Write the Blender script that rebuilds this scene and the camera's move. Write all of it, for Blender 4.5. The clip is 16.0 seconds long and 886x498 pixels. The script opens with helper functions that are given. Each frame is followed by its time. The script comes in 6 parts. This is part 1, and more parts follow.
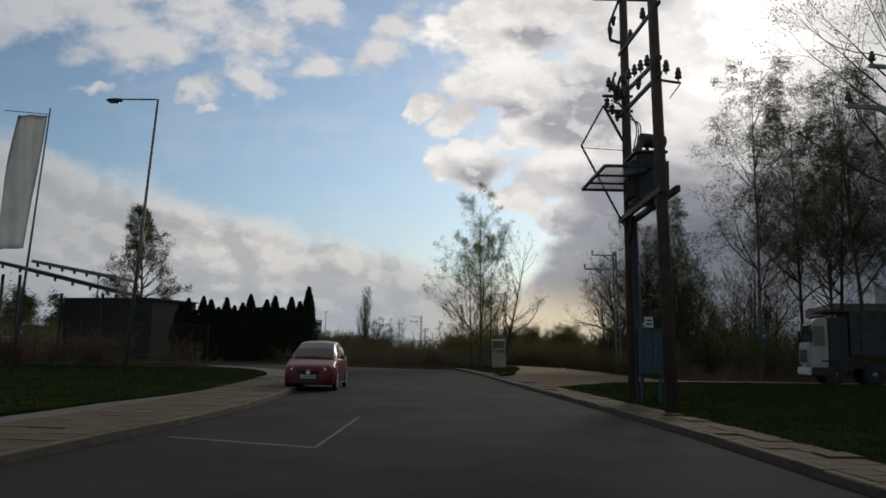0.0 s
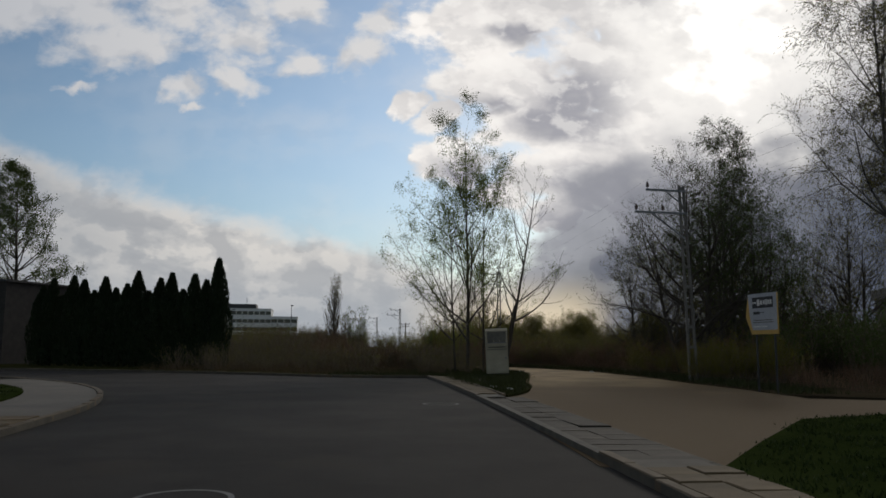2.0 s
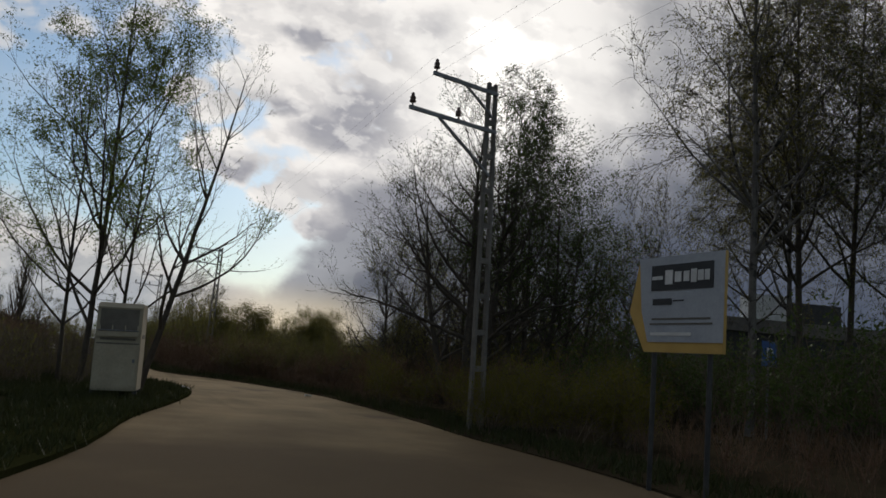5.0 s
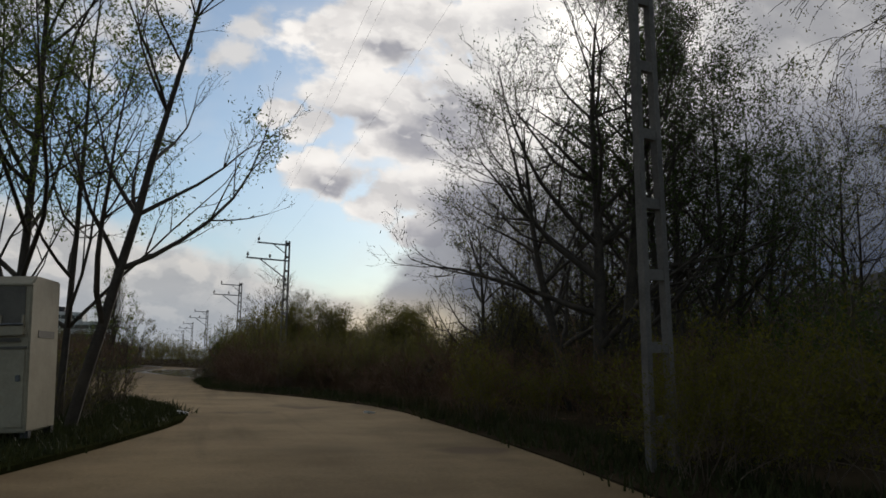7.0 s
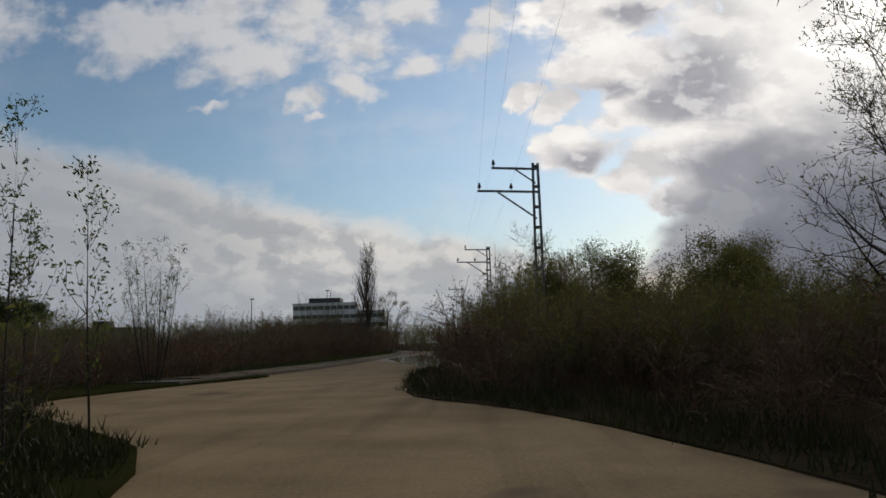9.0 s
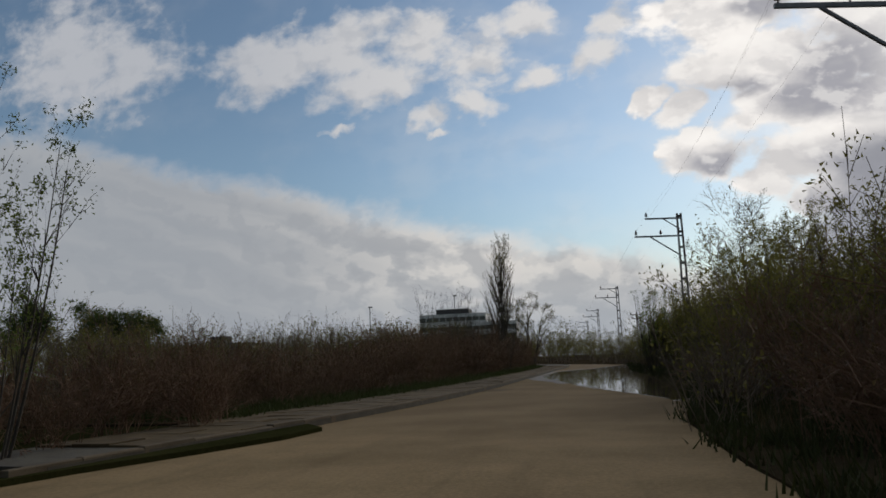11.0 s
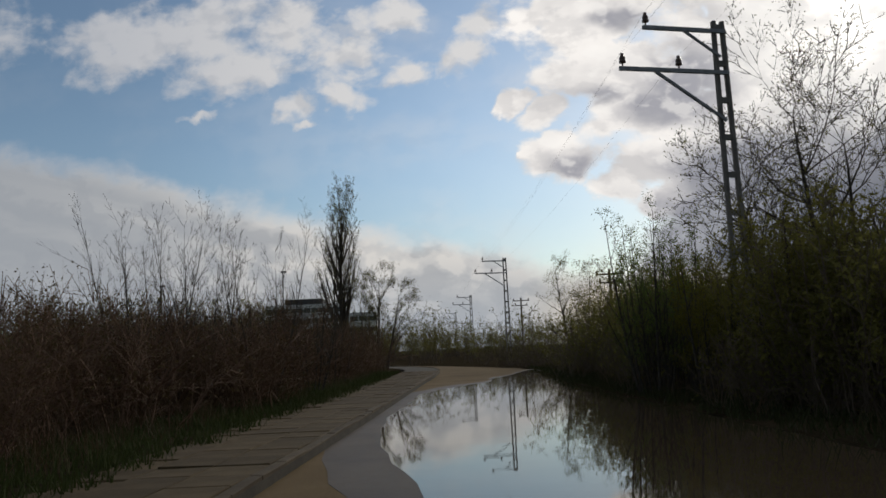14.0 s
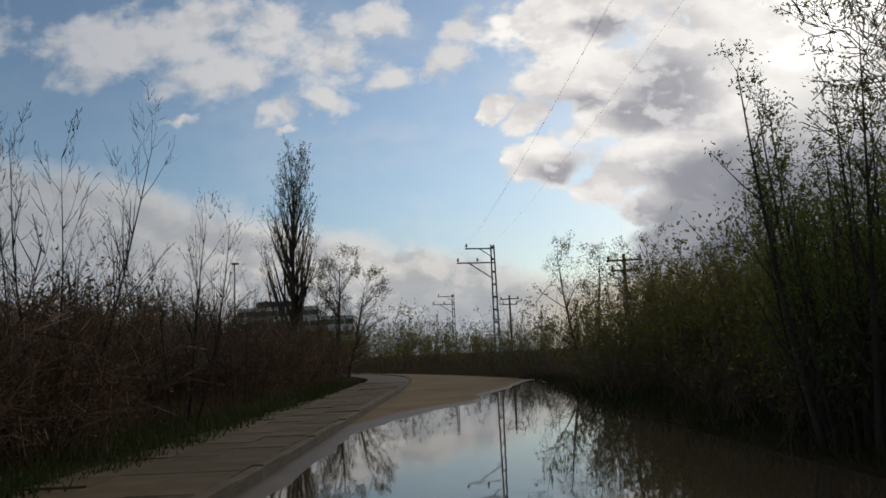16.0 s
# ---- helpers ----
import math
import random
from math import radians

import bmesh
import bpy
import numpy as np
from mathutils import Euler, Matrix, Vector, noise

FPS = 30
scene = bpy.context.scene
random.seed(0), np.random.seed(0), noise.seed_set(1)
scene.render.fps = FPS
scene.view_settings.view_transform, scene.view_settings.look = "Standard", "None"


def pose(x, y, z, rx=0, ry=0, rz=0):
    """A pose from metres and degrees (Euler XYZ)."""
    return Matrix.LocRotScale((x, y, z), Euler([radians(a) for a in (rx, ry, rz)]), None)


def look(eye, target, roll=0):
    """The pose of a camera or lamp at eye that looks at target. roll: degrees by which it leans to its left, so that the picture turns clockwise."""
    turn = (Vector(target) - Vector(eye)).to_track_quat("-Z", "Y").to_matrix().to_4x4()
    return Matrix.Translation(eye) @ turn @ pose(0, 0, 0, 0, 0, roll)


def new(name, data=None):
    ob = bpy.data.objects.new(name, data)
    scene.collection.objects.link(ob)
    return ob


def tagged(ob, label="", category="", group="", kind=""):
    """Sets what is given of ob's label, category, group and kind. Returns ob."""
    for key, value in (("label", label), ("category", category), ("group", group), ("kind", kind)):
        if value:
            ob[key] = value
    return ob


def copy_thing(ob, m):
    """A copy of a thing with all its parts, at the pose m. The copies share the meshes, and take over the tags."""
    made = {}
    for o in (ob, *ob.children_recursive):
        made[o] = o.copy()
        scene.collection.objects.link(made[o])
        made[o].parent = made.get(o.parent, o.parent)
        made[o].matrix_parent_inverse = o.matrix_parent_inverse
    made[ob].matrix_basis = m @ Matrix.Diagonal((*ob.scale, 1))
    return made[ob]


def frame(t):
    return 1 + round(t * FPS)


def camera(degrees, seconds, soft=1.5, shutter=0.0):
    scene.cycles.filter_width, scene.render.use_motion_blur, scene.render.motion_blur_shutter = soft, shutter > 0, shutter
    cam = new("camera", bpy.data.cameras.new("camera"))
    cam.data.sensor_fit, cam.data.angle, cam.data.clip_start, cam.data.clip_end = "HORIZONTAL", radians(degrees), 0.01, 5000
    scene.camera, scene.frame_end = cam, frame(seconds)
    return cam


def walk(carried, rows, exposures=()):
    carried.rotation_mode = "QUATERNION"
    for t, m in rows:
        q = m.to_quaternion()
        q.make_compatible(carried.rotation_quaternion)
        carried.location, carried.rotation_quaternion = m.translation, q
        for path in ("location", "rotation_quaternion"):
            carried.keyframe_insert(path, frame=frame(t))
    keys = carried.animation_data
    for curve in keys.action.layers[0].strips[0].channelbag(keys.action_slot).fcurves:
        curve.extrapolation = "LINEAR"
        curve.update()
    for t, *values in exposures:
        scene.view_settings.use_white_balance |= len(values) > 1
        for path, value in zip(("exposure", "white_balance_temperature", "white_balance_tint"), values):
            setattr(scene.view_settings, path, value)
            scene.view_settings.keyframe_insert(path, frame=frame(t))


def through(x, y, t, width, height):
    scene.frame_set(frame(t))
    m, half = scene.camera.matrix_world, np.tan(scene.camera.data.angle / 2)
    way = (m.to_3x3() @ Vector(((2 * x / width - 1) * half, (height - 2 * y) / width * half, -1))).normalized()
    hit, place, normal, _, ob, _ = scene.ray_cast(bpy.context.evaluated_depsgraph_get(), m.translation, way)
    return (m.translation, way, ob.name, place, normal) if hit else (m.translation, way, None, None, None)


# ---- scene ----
cam = camera(60.0, 16.0, soft=1.65)
PATH = [
    (0, 0.136, 0.171, 1.446, 7.47, 1.10, -0.58),
    (0.5, 0.328, 6.827, 1.337, 7.64, 1.50, -0.66),
    (1, 0.745, 12.259, 1.330, 7.73, 1.30, -0.58),
    (1.5, 1.070, 17.352, 1.293, 7.47, 1.00, -0.81),
    (2, 1.428, 21.492, 1.433, 7.27, 0.30, -1.62),
    (2.5, 1.983, 25.554, 1.386, 7.18, 0.50, -4.28),
    (3, 2.794, 29.012, 1.357, 7.04, 1.70, -7.82),
    (3.5, 3.560, 31.606, 1.333, 8.54, 5.80, -11.84),
    (4, 4.513, 33.833, 1.367, 8.74, 6.10, -15.46),
    (4.6, 5.562, 36.251, 1.400, 8.87, 5.84, -18.39),
    (5.25, 6.533, 38.582, 1.410, 8.81, 4.58, -18.83),
    (5.9, 7.413, 41.060, 1.384, 8.66, 2.98, -17.14),
    (6.5, 8.213, 43.876, 1.317, 8.54, 1.80, -14.32),
    (7, 8.894, 46.539, 1.242, 8.48, 1.10, -11.63),
    (7.5, 9.553, 50.092, 1.213, 8.28, 0.40, -7.99),
    (8, 9.883, 53.978, 1.153, 8.10, 0.10, -3.50),
    (8.5, 9.693, 58.294, 1.237, 7.67, -1.20, 1.56),
    (9, 9.241, 62.732, 1.146, 6.92, -1.60, 7.67),
    (9.5, 8.381, 66.946, 0.980, 6.78, -2.30, 14.08),
    (9.7, 7.948, 68.555, 0.930, 7.06, -1.90, 16.56),
    (10.4, 6.199, 74.372, 0.921, 7.59, -2.21, 19.89),
    (11.1, 4.102, 80.375, 1.134, 8.31, -2.35, 16.34),
    (11.8, 2.501, 86.864, 1.281, 8.37, -2.00, 12.34),
    (12, 2.195, 88.533, 1.218, 8.11, -2.20, 11.87),
    (12.5, 1.430, 93.696, 1.299, 7.82, -1.30, 10.26),
    (13, 0.864, 98.328, 1.337, 7.53, -1.70, 8.35),
    (13.5, 0.444, 102.516, 1.361, 7.44, -2.20, 7.27),
    (14, 0.113, 106.059, 1.360, 7.41, -2.60, 6.98),
    (14.5, -0.134, 109.119, 1.380, 7.24, -2.60, 6.77),
    (15, -0.409, 111.659, 1.364, 7.56, -2.60, 6.17),
    (15.5, -0.592, 114.082, 1.283, 7.73, -2.60, 5.77),
    (16, -0.739, 116.380, 1.283, 7.73, -2.60, 5.70),
]
walk(cam, [(t, pose(x, y, z, 90 + p, 0, w) @ pose(0, 0, 0, 0, 0, r)) for t, x, y, z, p, r, w in PATH])

# ---- world: broken spring cloud over a low sun ----
SUN = Vector((0.425, 1.0, 0.43)).normalized()
SUN_EL = math.asin(SUN.z)
SUN_AZ = math.atan2(SUN.x, SUN.y)


class Nodes:
    """Short calls to wire up a node tree."""

    def __init__(self, tree):
        self.t = tree

    def add(self, kind):
        return self.t.nodes.new(kind)

    def put(self, socket, value):
        if hasattr(value, "is_linked"):
            self.t.links.new(value, socket)
        else:
            socket.default_value = value

    def m(self, op, a, b=0.0, clamp=False):
        n = self.add("ShaderNodeMath")
        n.operation, n.use_clamp = op, clamp
        self.put(n.inputs[0], a)
        self.put(n.inputs[1], b)
        return n.outputs[0]

    def step(self, x, lo, hi, a=0.0, b=1.0):
        n = self.add("ShaderNodeMapRange")
        n.interpolation_type = "SMOOTHSTEP"
        for s, v in zip(n.inputs, (x, lo, hi, a, b)):
            self.put(s, v)
        return n.outputs[0]

    def noise(self, vec, scale, detail=6.0, rough=0.55, warp=0.0):
        n = self.add("ShaderNodeTexNoise")
        self.put(n.inputs["Vector"], vec)
        for k, v in (("Scale", scale), ("Detail", detail), ("Roughness", rough), ("Distortion", warp)):
            n.inputs[k].default_value = v
        return n.outputs[0]

    def mix(self, f, a, b, mode="MIX"):
        n = self.add("ShaderNodeMix")
        n.data_type, n.blend_type = "RGBA", mode
        self.put(n.inputs[0], f)
        self.put(n.inputs[6], a)
        self.put(n.inputs[7], b)
        return n.outputs[2]

    def xyz(self, x, y, z=0.0):
        n = self.add("ShaderNodeCombineXYZ")
        for s, v in zip(n.inputs, (x, y, z)):
            self.put(s, v)
        return n.outputs[0]


# clouds by their direction (across, up) and half sizes, as slopes
LEFT_HEAPS = ((-0.551, 0.449, 0.065, 0.032), (-0.468, 0.45, 0.086, 0.043), (-0.392, 0.402, 0.056, 0.030), (-0.333, 0.455, 0.056, 0.029), (-0.244, 0.416, 0.041, 0.035),
              (-0.318, 0.338, 0.033, 0.014), (-0.292, 0.313, 0.014, 0.005), (-0.252, 0.356, 0.024, 0.014), (-0.155, 0.386, 0.024, 0.016), (-0.186, 0.466, 0.039, 0.020),
              (-0.082, 0.394, 0.026, 0.020), (-0.060, 0.434, 0.022, 0.024), (-0.460, 0.344, 0.020, 0.005), (-0.575, 0.476, 0.092, 0.024), (-0.943, 0.524, 0.108, 0.078), (-0.824, 0.484, 0.068, 0.037))
RIGHT_HEAPS = ((0.074, 0.427, 0.080, 0.046), (0.135, 0.469, 0.094, 0.050), (0.105, 0.355, 0.070, 0.042), (-0.015, 0.319, 0.024, 0.016), (0.030, 0.302, 0.030, 0.020), (0.171, 0.294, 0.084, 0.063),
               (0.054, 0.237, 0.048, 0.025), (0.002, 0.245, 0.011, 0.006), (0.131, 0.208, 0.053, 0.023), (0.178, 0.178, 0.045, 0.023), (0.239, 0.257, 0.091, 0.070), (0.325, 0.369, 0.139, 0.130))
BELLIES = ((0.217, 0.330, 0.058, 0.046), (0.171, 0.298, 0.040, 0.020), (0.345, 0.478, 0.064, 0.032), (0.062, 0.224, 0.034, 0.014), (0.254, 0.211, 0.068, 0.034), (0.216, 0.149, 0.082, 0.042), (0.094, 0.325, 0.034, 0.012), (0.132, 0.420, 0.030, 0.012))
GAPS = ((0.240, 0.427, 0.012, 0.008), (0.118, 0.255, 0.032, 0.009), (0.162, 0.390, 0.028, 0.009), (0.072, 0.280, 0.024, 0.012))


def make_world():
    w = bpy.data.worlds.new("world")
    scene.world = w
    w.use_nodes = True
    t = w.node_tree
    t.nodes.clear()
    N = Nodes(t)
    sky = N.add("ShaderNodeTexSky")
    sky.sky_type, sky.sun_disc, sky.sun_elevation, sky.sun_rotation = "NISHITA", False, SUN_EL, SUN_AZ
    sky.altitude, sky.air_density, sky.dust_density, sky.ozone_density = 100.0, 1.0, 0.4, 2.0
    co = N.add("ShaderNodeTexCoord").outputs["Generated"]
    sep = N.add("ShaderNodeSeparateXYZ")
    N.put(sep.inputs[0], co)
    x, y, z = sep.outputs
    ahead = N.m("MAXIMUM", N.m("ABSOLUTE", y), 0.12)
    u = N.m("DIVIDE", x, ahead)
    v = N.m("DIVIDE", z, ahead)

    def warped(vec, scale, detail, across, up, seed):
        """The place pushed about by a colour noise."""
        n = N.add("ShaderNodeTexNoise")
        add = N.add("ShaderNodeVectorMath")
        add.operation = "ADD"
        N.put(add.inputs[0], vec)
        add.inputs[1].default_value = (0, 0, seed)
        N.put(n.inputs["Vector"], add.outputs[0])
        for k, q in (("Scale", scale), ("Detail", detail), ("Roughness", 0.5)):
            n.inputs[k].default_value = q
        bend = N.add("ShaderNodeVectorMath")
        bend.operation = "MULTIPLY_ADD"
        N.put(bend.inputs[0], n.outputs[1])
        bend.inputs[1].default_value = (across, up, 0.0)
        bend.inputs[2].default_value = (-across / 2, -up / 2, 0.0)
        plus = N.add("ShaderNodeVectorMath")
        plus.operation = "ADD"
        N.put(plus.inputs[0], vec)
        N.put(plus.inputs[1], bend.outputs[0])
        return plus.outputs[0]

    flat_uv = N.xyz(u, v, 0.0)
    uv = warped(warped(flat_uv, 9.0, 3.0, 0.10, 0.07, 17.0), 30.0, 5.0, 0.050, 0.036, 5.0)
    tall = N.xyz(u, N.m("MULTIPLY", v, 1.4), 3.0)
    puff = N.noise(tall, 15.0, 5.0, 0.50)
    mid = N.noise(N.xyz(u, N.m("MULTIPLY", v, 1.6), 11.0), 5.0, 4.0, 0.5)
    wob = N.m("SUBTRACT", puff, 0.5)
    low = N.m("SUBTRACT", mid, 0.5)
    wisp = N.m("SUBTRACT", N.noise(warped(tall, 12.0, 3.0, 0.06, 0.04, 9.0), 24.0, 6.0, 0.58), 0.5)

    def heap(rows, grow=1.0, at=None):
        """How deep inside a group of rounded clouds: rows of place and half size."""
        best = None
        for cu, cv, ru, rv in rows:
            n = N.add("ShaderNodeVectorMath")
            n.operation = "MULTIPLY_ADD"
            N.put(n.inputs[0], at or uv)
            n.inputs[1].default_value = (1 / (ru * grow), 1 / (rv * grow), 0)
            n.inputs[2].default_value = (-cu / (ru * grow), -cv / (rv * grow), 0)
            d = N.add("ShaderNodeVectorMath")
            d.operation = "LENGTH"
            N.put(d.inputs[0], n.outputs[0])
            f = N.m("SUBTRACT", 1.0, d.outputs["Value"])
            best = f if best is None else N.m("MAXIMUM", best, f)
        return best

    # light and shade over the billows: the same noise a little towards the sun
    lee = N.noise(N.xyz(N.m("ADD", u, 0.014), N.m("MULTIPLY", N.m("ADD", v, 0.014), 1.4), 3.0), 15.0, 5.0, 0.50)
    relief = N.m("SUBTRACT", puff, lee)

    # the long bank low in the left, its top falling to the right
    edge = N.m("ADD", N.m("MULTIPLY", u, -0.292), 0.108)
    edge = N.m("ADD", edge, N.m("ADD", N.m("MULTIPLY", low, 0.07), N.m("MULTIPLY", wob, 0.03)))
    inside_bank = N.m("SUBTRACT", edge, v)
    bank = N.m("MULTIPLY", N.step(N.m("ADD", inside_bank, N.m("MULTIPLY", wisp, 0.04)), -0.016, 0.034), N.step(u, 0.30, 0.14))
    # heaps high on the left
    left = N.m("ADD", heap(LEFT_HEAPS, 1.60), N.m("ADD", N.m("MULTIPLY", wob, 1.5), N.m("MULTIPLY", wisp, 1.5)))
    heaps = N.step(left, -0.22, 0.75, 0.0, 0.95)
    # the heavy mass on the right, with blue showing through its edge
    side = N.m("MINIMUM", N.m("MULTIPLY", N.m("SUBTRACT", u, 0.20), 7.0), 1.0)
    right = N.m("MAXIMUM", heap(RIGHT_HEAPS, 1.45), side)
    right = N.m("MAXIMUM", right, N.m("MINIMUM", N.m("ADD", N.m("MULTIPLY", N.m("SUBTRACT", v, 0.48), 9.0), N.m("MULTIPLY", N.m("MINIMUM", u, 0.0), 6.0)), 0.8))
    right = N.m("ADD", right, N.m("MULTIPLY", wob, 1.1))
    mass = N.step(N.m("ADD", right, N.m("MULTIPLY", wisp, 0.7)), -0.06, 0.36)
    gaps = N.step(N.m("ADD", heap(GAPS, 1.4), N.m("MULTIPLY", wob, 1.2)), 0.0, 0.8, 1.0, 0.35)
    mass = N.m("MULTIPLY", mass, gaps)
    veil = N.m("MULTIPLY", N.step(N.m("ADD", mid, N.m("MULTIPLY", wob, 0.4)), 0.40, 0.72, 0.05, 0.34), N.step(u, -0.55, 0.05, 0.35, 1.0))
    # cloud out of view above and behind thinned and dulled, to weaken its light
    front = N.m("MULTIPLY", N.step(y, -0.1, 0.35), N.step(z, 0.80, 0.50))
    cover = N.m("MAXIMUM", N.m("MAXIMUM", bank, mass), N.m("MAXIMUM", heaps, veil))
    cover = N.m("MAXIMUM", cover, N.step(y, 0.1, -0.3, 0.0, 0.8))
    # light in the cloud: white rims, grey bellies, glare round the sun
    dot = N.add("ShaderNodeVectorMath")
    dot.operation = "DOT_PRODUCT"
    N.put(dot.inputs[0], co)
    dot.inputs[1].default_value = SUN
    near = dot.outputs["Value"]
    glare = N.m("POWER", N.step(N.m("ADD", near, N.m("MULTIPLY", wob, 0.03)), 0.978, 1.0), 1.5)
    core = N.step(N.m("ADD", near, N.m("MULTIPLY", wob, 0.014)), 0.9968, 1.0012)
    heap_lit = N.mix(N.step(u, -0.75, -0.10), (0.46, 0.475, 0.51, 1), (0.70, 0.685, 0.675, 1))
    lit = N.mix(N.step(relief, 0.02, -0.12, 0.0, 0.42), heap_lit, (0.40, 0.42, 0.46, 1))
    white = N.mix(N.step(mid, 0.42, 0.62), (0.97, 0.93, 0.89, 1), (0.74, 0.715, 0.70, 1))
    lit = N.mix(mass, lit, white)
    belly = N.step(N.m("ADD", heap(BELLIES, 1.35, warped(flat_uv, 14.0, 4.0, 0.06, 0.045, 21.0)), N.m("ADD", N.m("MULTIPLY", wob, 1.1), N.m("MULTIPLY", wisp, 0.7))), -0.45, 0.62)
    lit = N.mix(N.m("MULTIPLY", N.m("MULTIPLY", belly, N.step(right, 0.05, 0.45)), 0.95), lit, (0.345, 0.345, 0.385, 1))
    lit = N.mix(N.m("MULTIPLY", mass, N.step(relief, 0.0, -0.13, 0.0, 0.38)), lit, (0.47, 0.465, 0.48, 1))
    lit = N.mix(N.m("MULTIPLY", mass, N.step(relief, 0.02, 0.13, 0.0, 0.45)), lit, (0.97, 0.94, 0.90, 1))
    # duller cloud beyond the sun
    lit = N.mix(N.step(N.m("ADD", u, N.m("MULTIPLY", wob, 0.3)), 0.46, 0.68, 0.0, 0.85), lit, N.mix(N.step(mid, 0.38, 0.62), (0.47, 0.465, 0.475, 1), (0.29, 0.295, 0.32, 1)))
    # the slate-blue rain cloud low on the right
    brow = N.m("MINIMUM", N.m("ADD", N.m("MULTIPLY", u, 0.36), 0.180), N.m("ADD", N.m("MULTIPLY", u, 1.44), -0.075))
    below = N.m("ADD", N.m("SUBTRACT", brow, v), N.m("ADD", N.m("MULTIPLY", wob, 0.16), N.m("MULTIPLY", low, 0.16)))
    slate_at = N.step(below, -0.030, 0.060, 0.0, 0.96)
    slate = N.mix(N.step(below, 0.04, 0.20), (0.30, 0.305, 0.34, 1), (0.14, 0.152, 0.185, 1))
    deep = N.m("MULTIPLY", N.step(u, 0.36, 0.75), N.step(N.m("ADD", v, N.m("MULTIPLY", wob, -0.12)), 0.34, 0.12))
    slate = N.mix(deep, slate, (0.050, 0.066, 0.105, 1))
    lit = N.mix(slate_at, lit, slate)
    cover = N.m("MULTIPLY", N.m("MAXIMUM", cover, slate_at), N.m("ADD", N.m("MULTIPLY", front, 0.5), 0.5))
    # the bank: a bright upper edge, drifting streaks, blue-grey haze towards the ground
    streak = N.noise(N.xyz(N.m("MULTIPLY", u, 3.0), N.m("MULTIPLY", inside_bank, 22.0), 4.0), 1.0, 4.0, 0.5)
    bank_lit = N.mix(N.step(inside_bank, 0.005, 0.055), (0.66, 0.645, 0.625, 1), (0.41, 0.42, 0.435, 1))
    bank_lit = N.mix(N.step(streak, 0.42, 0.62, 0.0, 0.65), bank_lit, (0.62, 0.605, 0.585, 1))
    bank_lit = N.mix(N.step(relief, 0.0, -0.10, 0.0, 0.55), bank_lit, (0.36, 0.37, 0.39, 1))
    bank_lit = N.mix(N.m("MULTIPLY", N.step(relief, 0.0, 0.09, 0.0, 0.65), N.step(u, -0.65, -0.25)), bank_lit, (0.72, 0.69, 0.65, 1))
    bank_lit = N.mix(N.step(v, 0.13, 0.02, 0.0, 0.80), bank_lit, (0.37, 0.40, 0.44, 1))
    bank_lit = N.mix(N.step(u, -0.20, -0.80, 0.0, 0.80), bank_lit, (0.30, 0.325, 0.36, 1))
    lit = N.mix(N.m("MULTIPLY", bank, N.step(inside_bank, -0.01, 0.02)), lit, bank_lit)
    lit = N.mix(N.m("MULTIPLY", glare, 0.85), lit, (0.98, 0.95, 0.91, 1))
    lit = N.mix(core, lit, (1.5, 1.45, 1.38, 1))
    warm = N.m("MULTIPLY", N.step(v, 0.105, 0.035), N.m("MULTIPLY", N.step(u, -0.05, 0.12), N.step(u, 0.27, 0.19)))
    lit = N.mix(N.m("MULTIPLY", warm, 0.8), lit, (0.74, 0.61, 0.42, 1))
    lit = N.mix(N.step(y, 0.25, -0.15), lit, (0.25, 0.245, 0.235, 1))
    gain = N.m("MULTIPLY", N.step(v, -0.02, 0.30, 0.70 * SKY_GAIN, SKY_GAIN), N.step(u, -0.65, 0.0, 0.80, 1.06))
    base = N.mix(1.0, sky.outputs[0], N.xyz(N.m("MULTIPLY", gain, 0.98), gain, N.m("MULTIPLY", gain, 0.965)), "MULTIPLY")
    body = N.mix(cover, base, N.mix(1.0, lit, (10 * CLOUD_GAIN, 10 * CLOUD_GAIN, 10 * CLOUD_GAIN, 1), "MULTIPLY"))
    bg = N.add("ShaderNodeBackground")
    N.put(bg.inputs[0], body)
    bg.inputs[1].default_value = 0.10
    out = N.add("ShaderNodeOutputWorld")
    t.links.new(bg.outputs[0], out.inputs[0])


SKY_GAIN = 1.0
CLOUD_GAIN = 1.0
make_world()
sun_data = bpy.data.lights.new("sun", "SUN")
sun_data.energy, sun_data.angle, sun_data.color = 0.9, radians(14), (1.0, 0.93, 0.82)
sun = new("sun", sun_data)
sun.matrix_world = look((0, 0, 60), Vector((0, 0, 60)) - SUN)


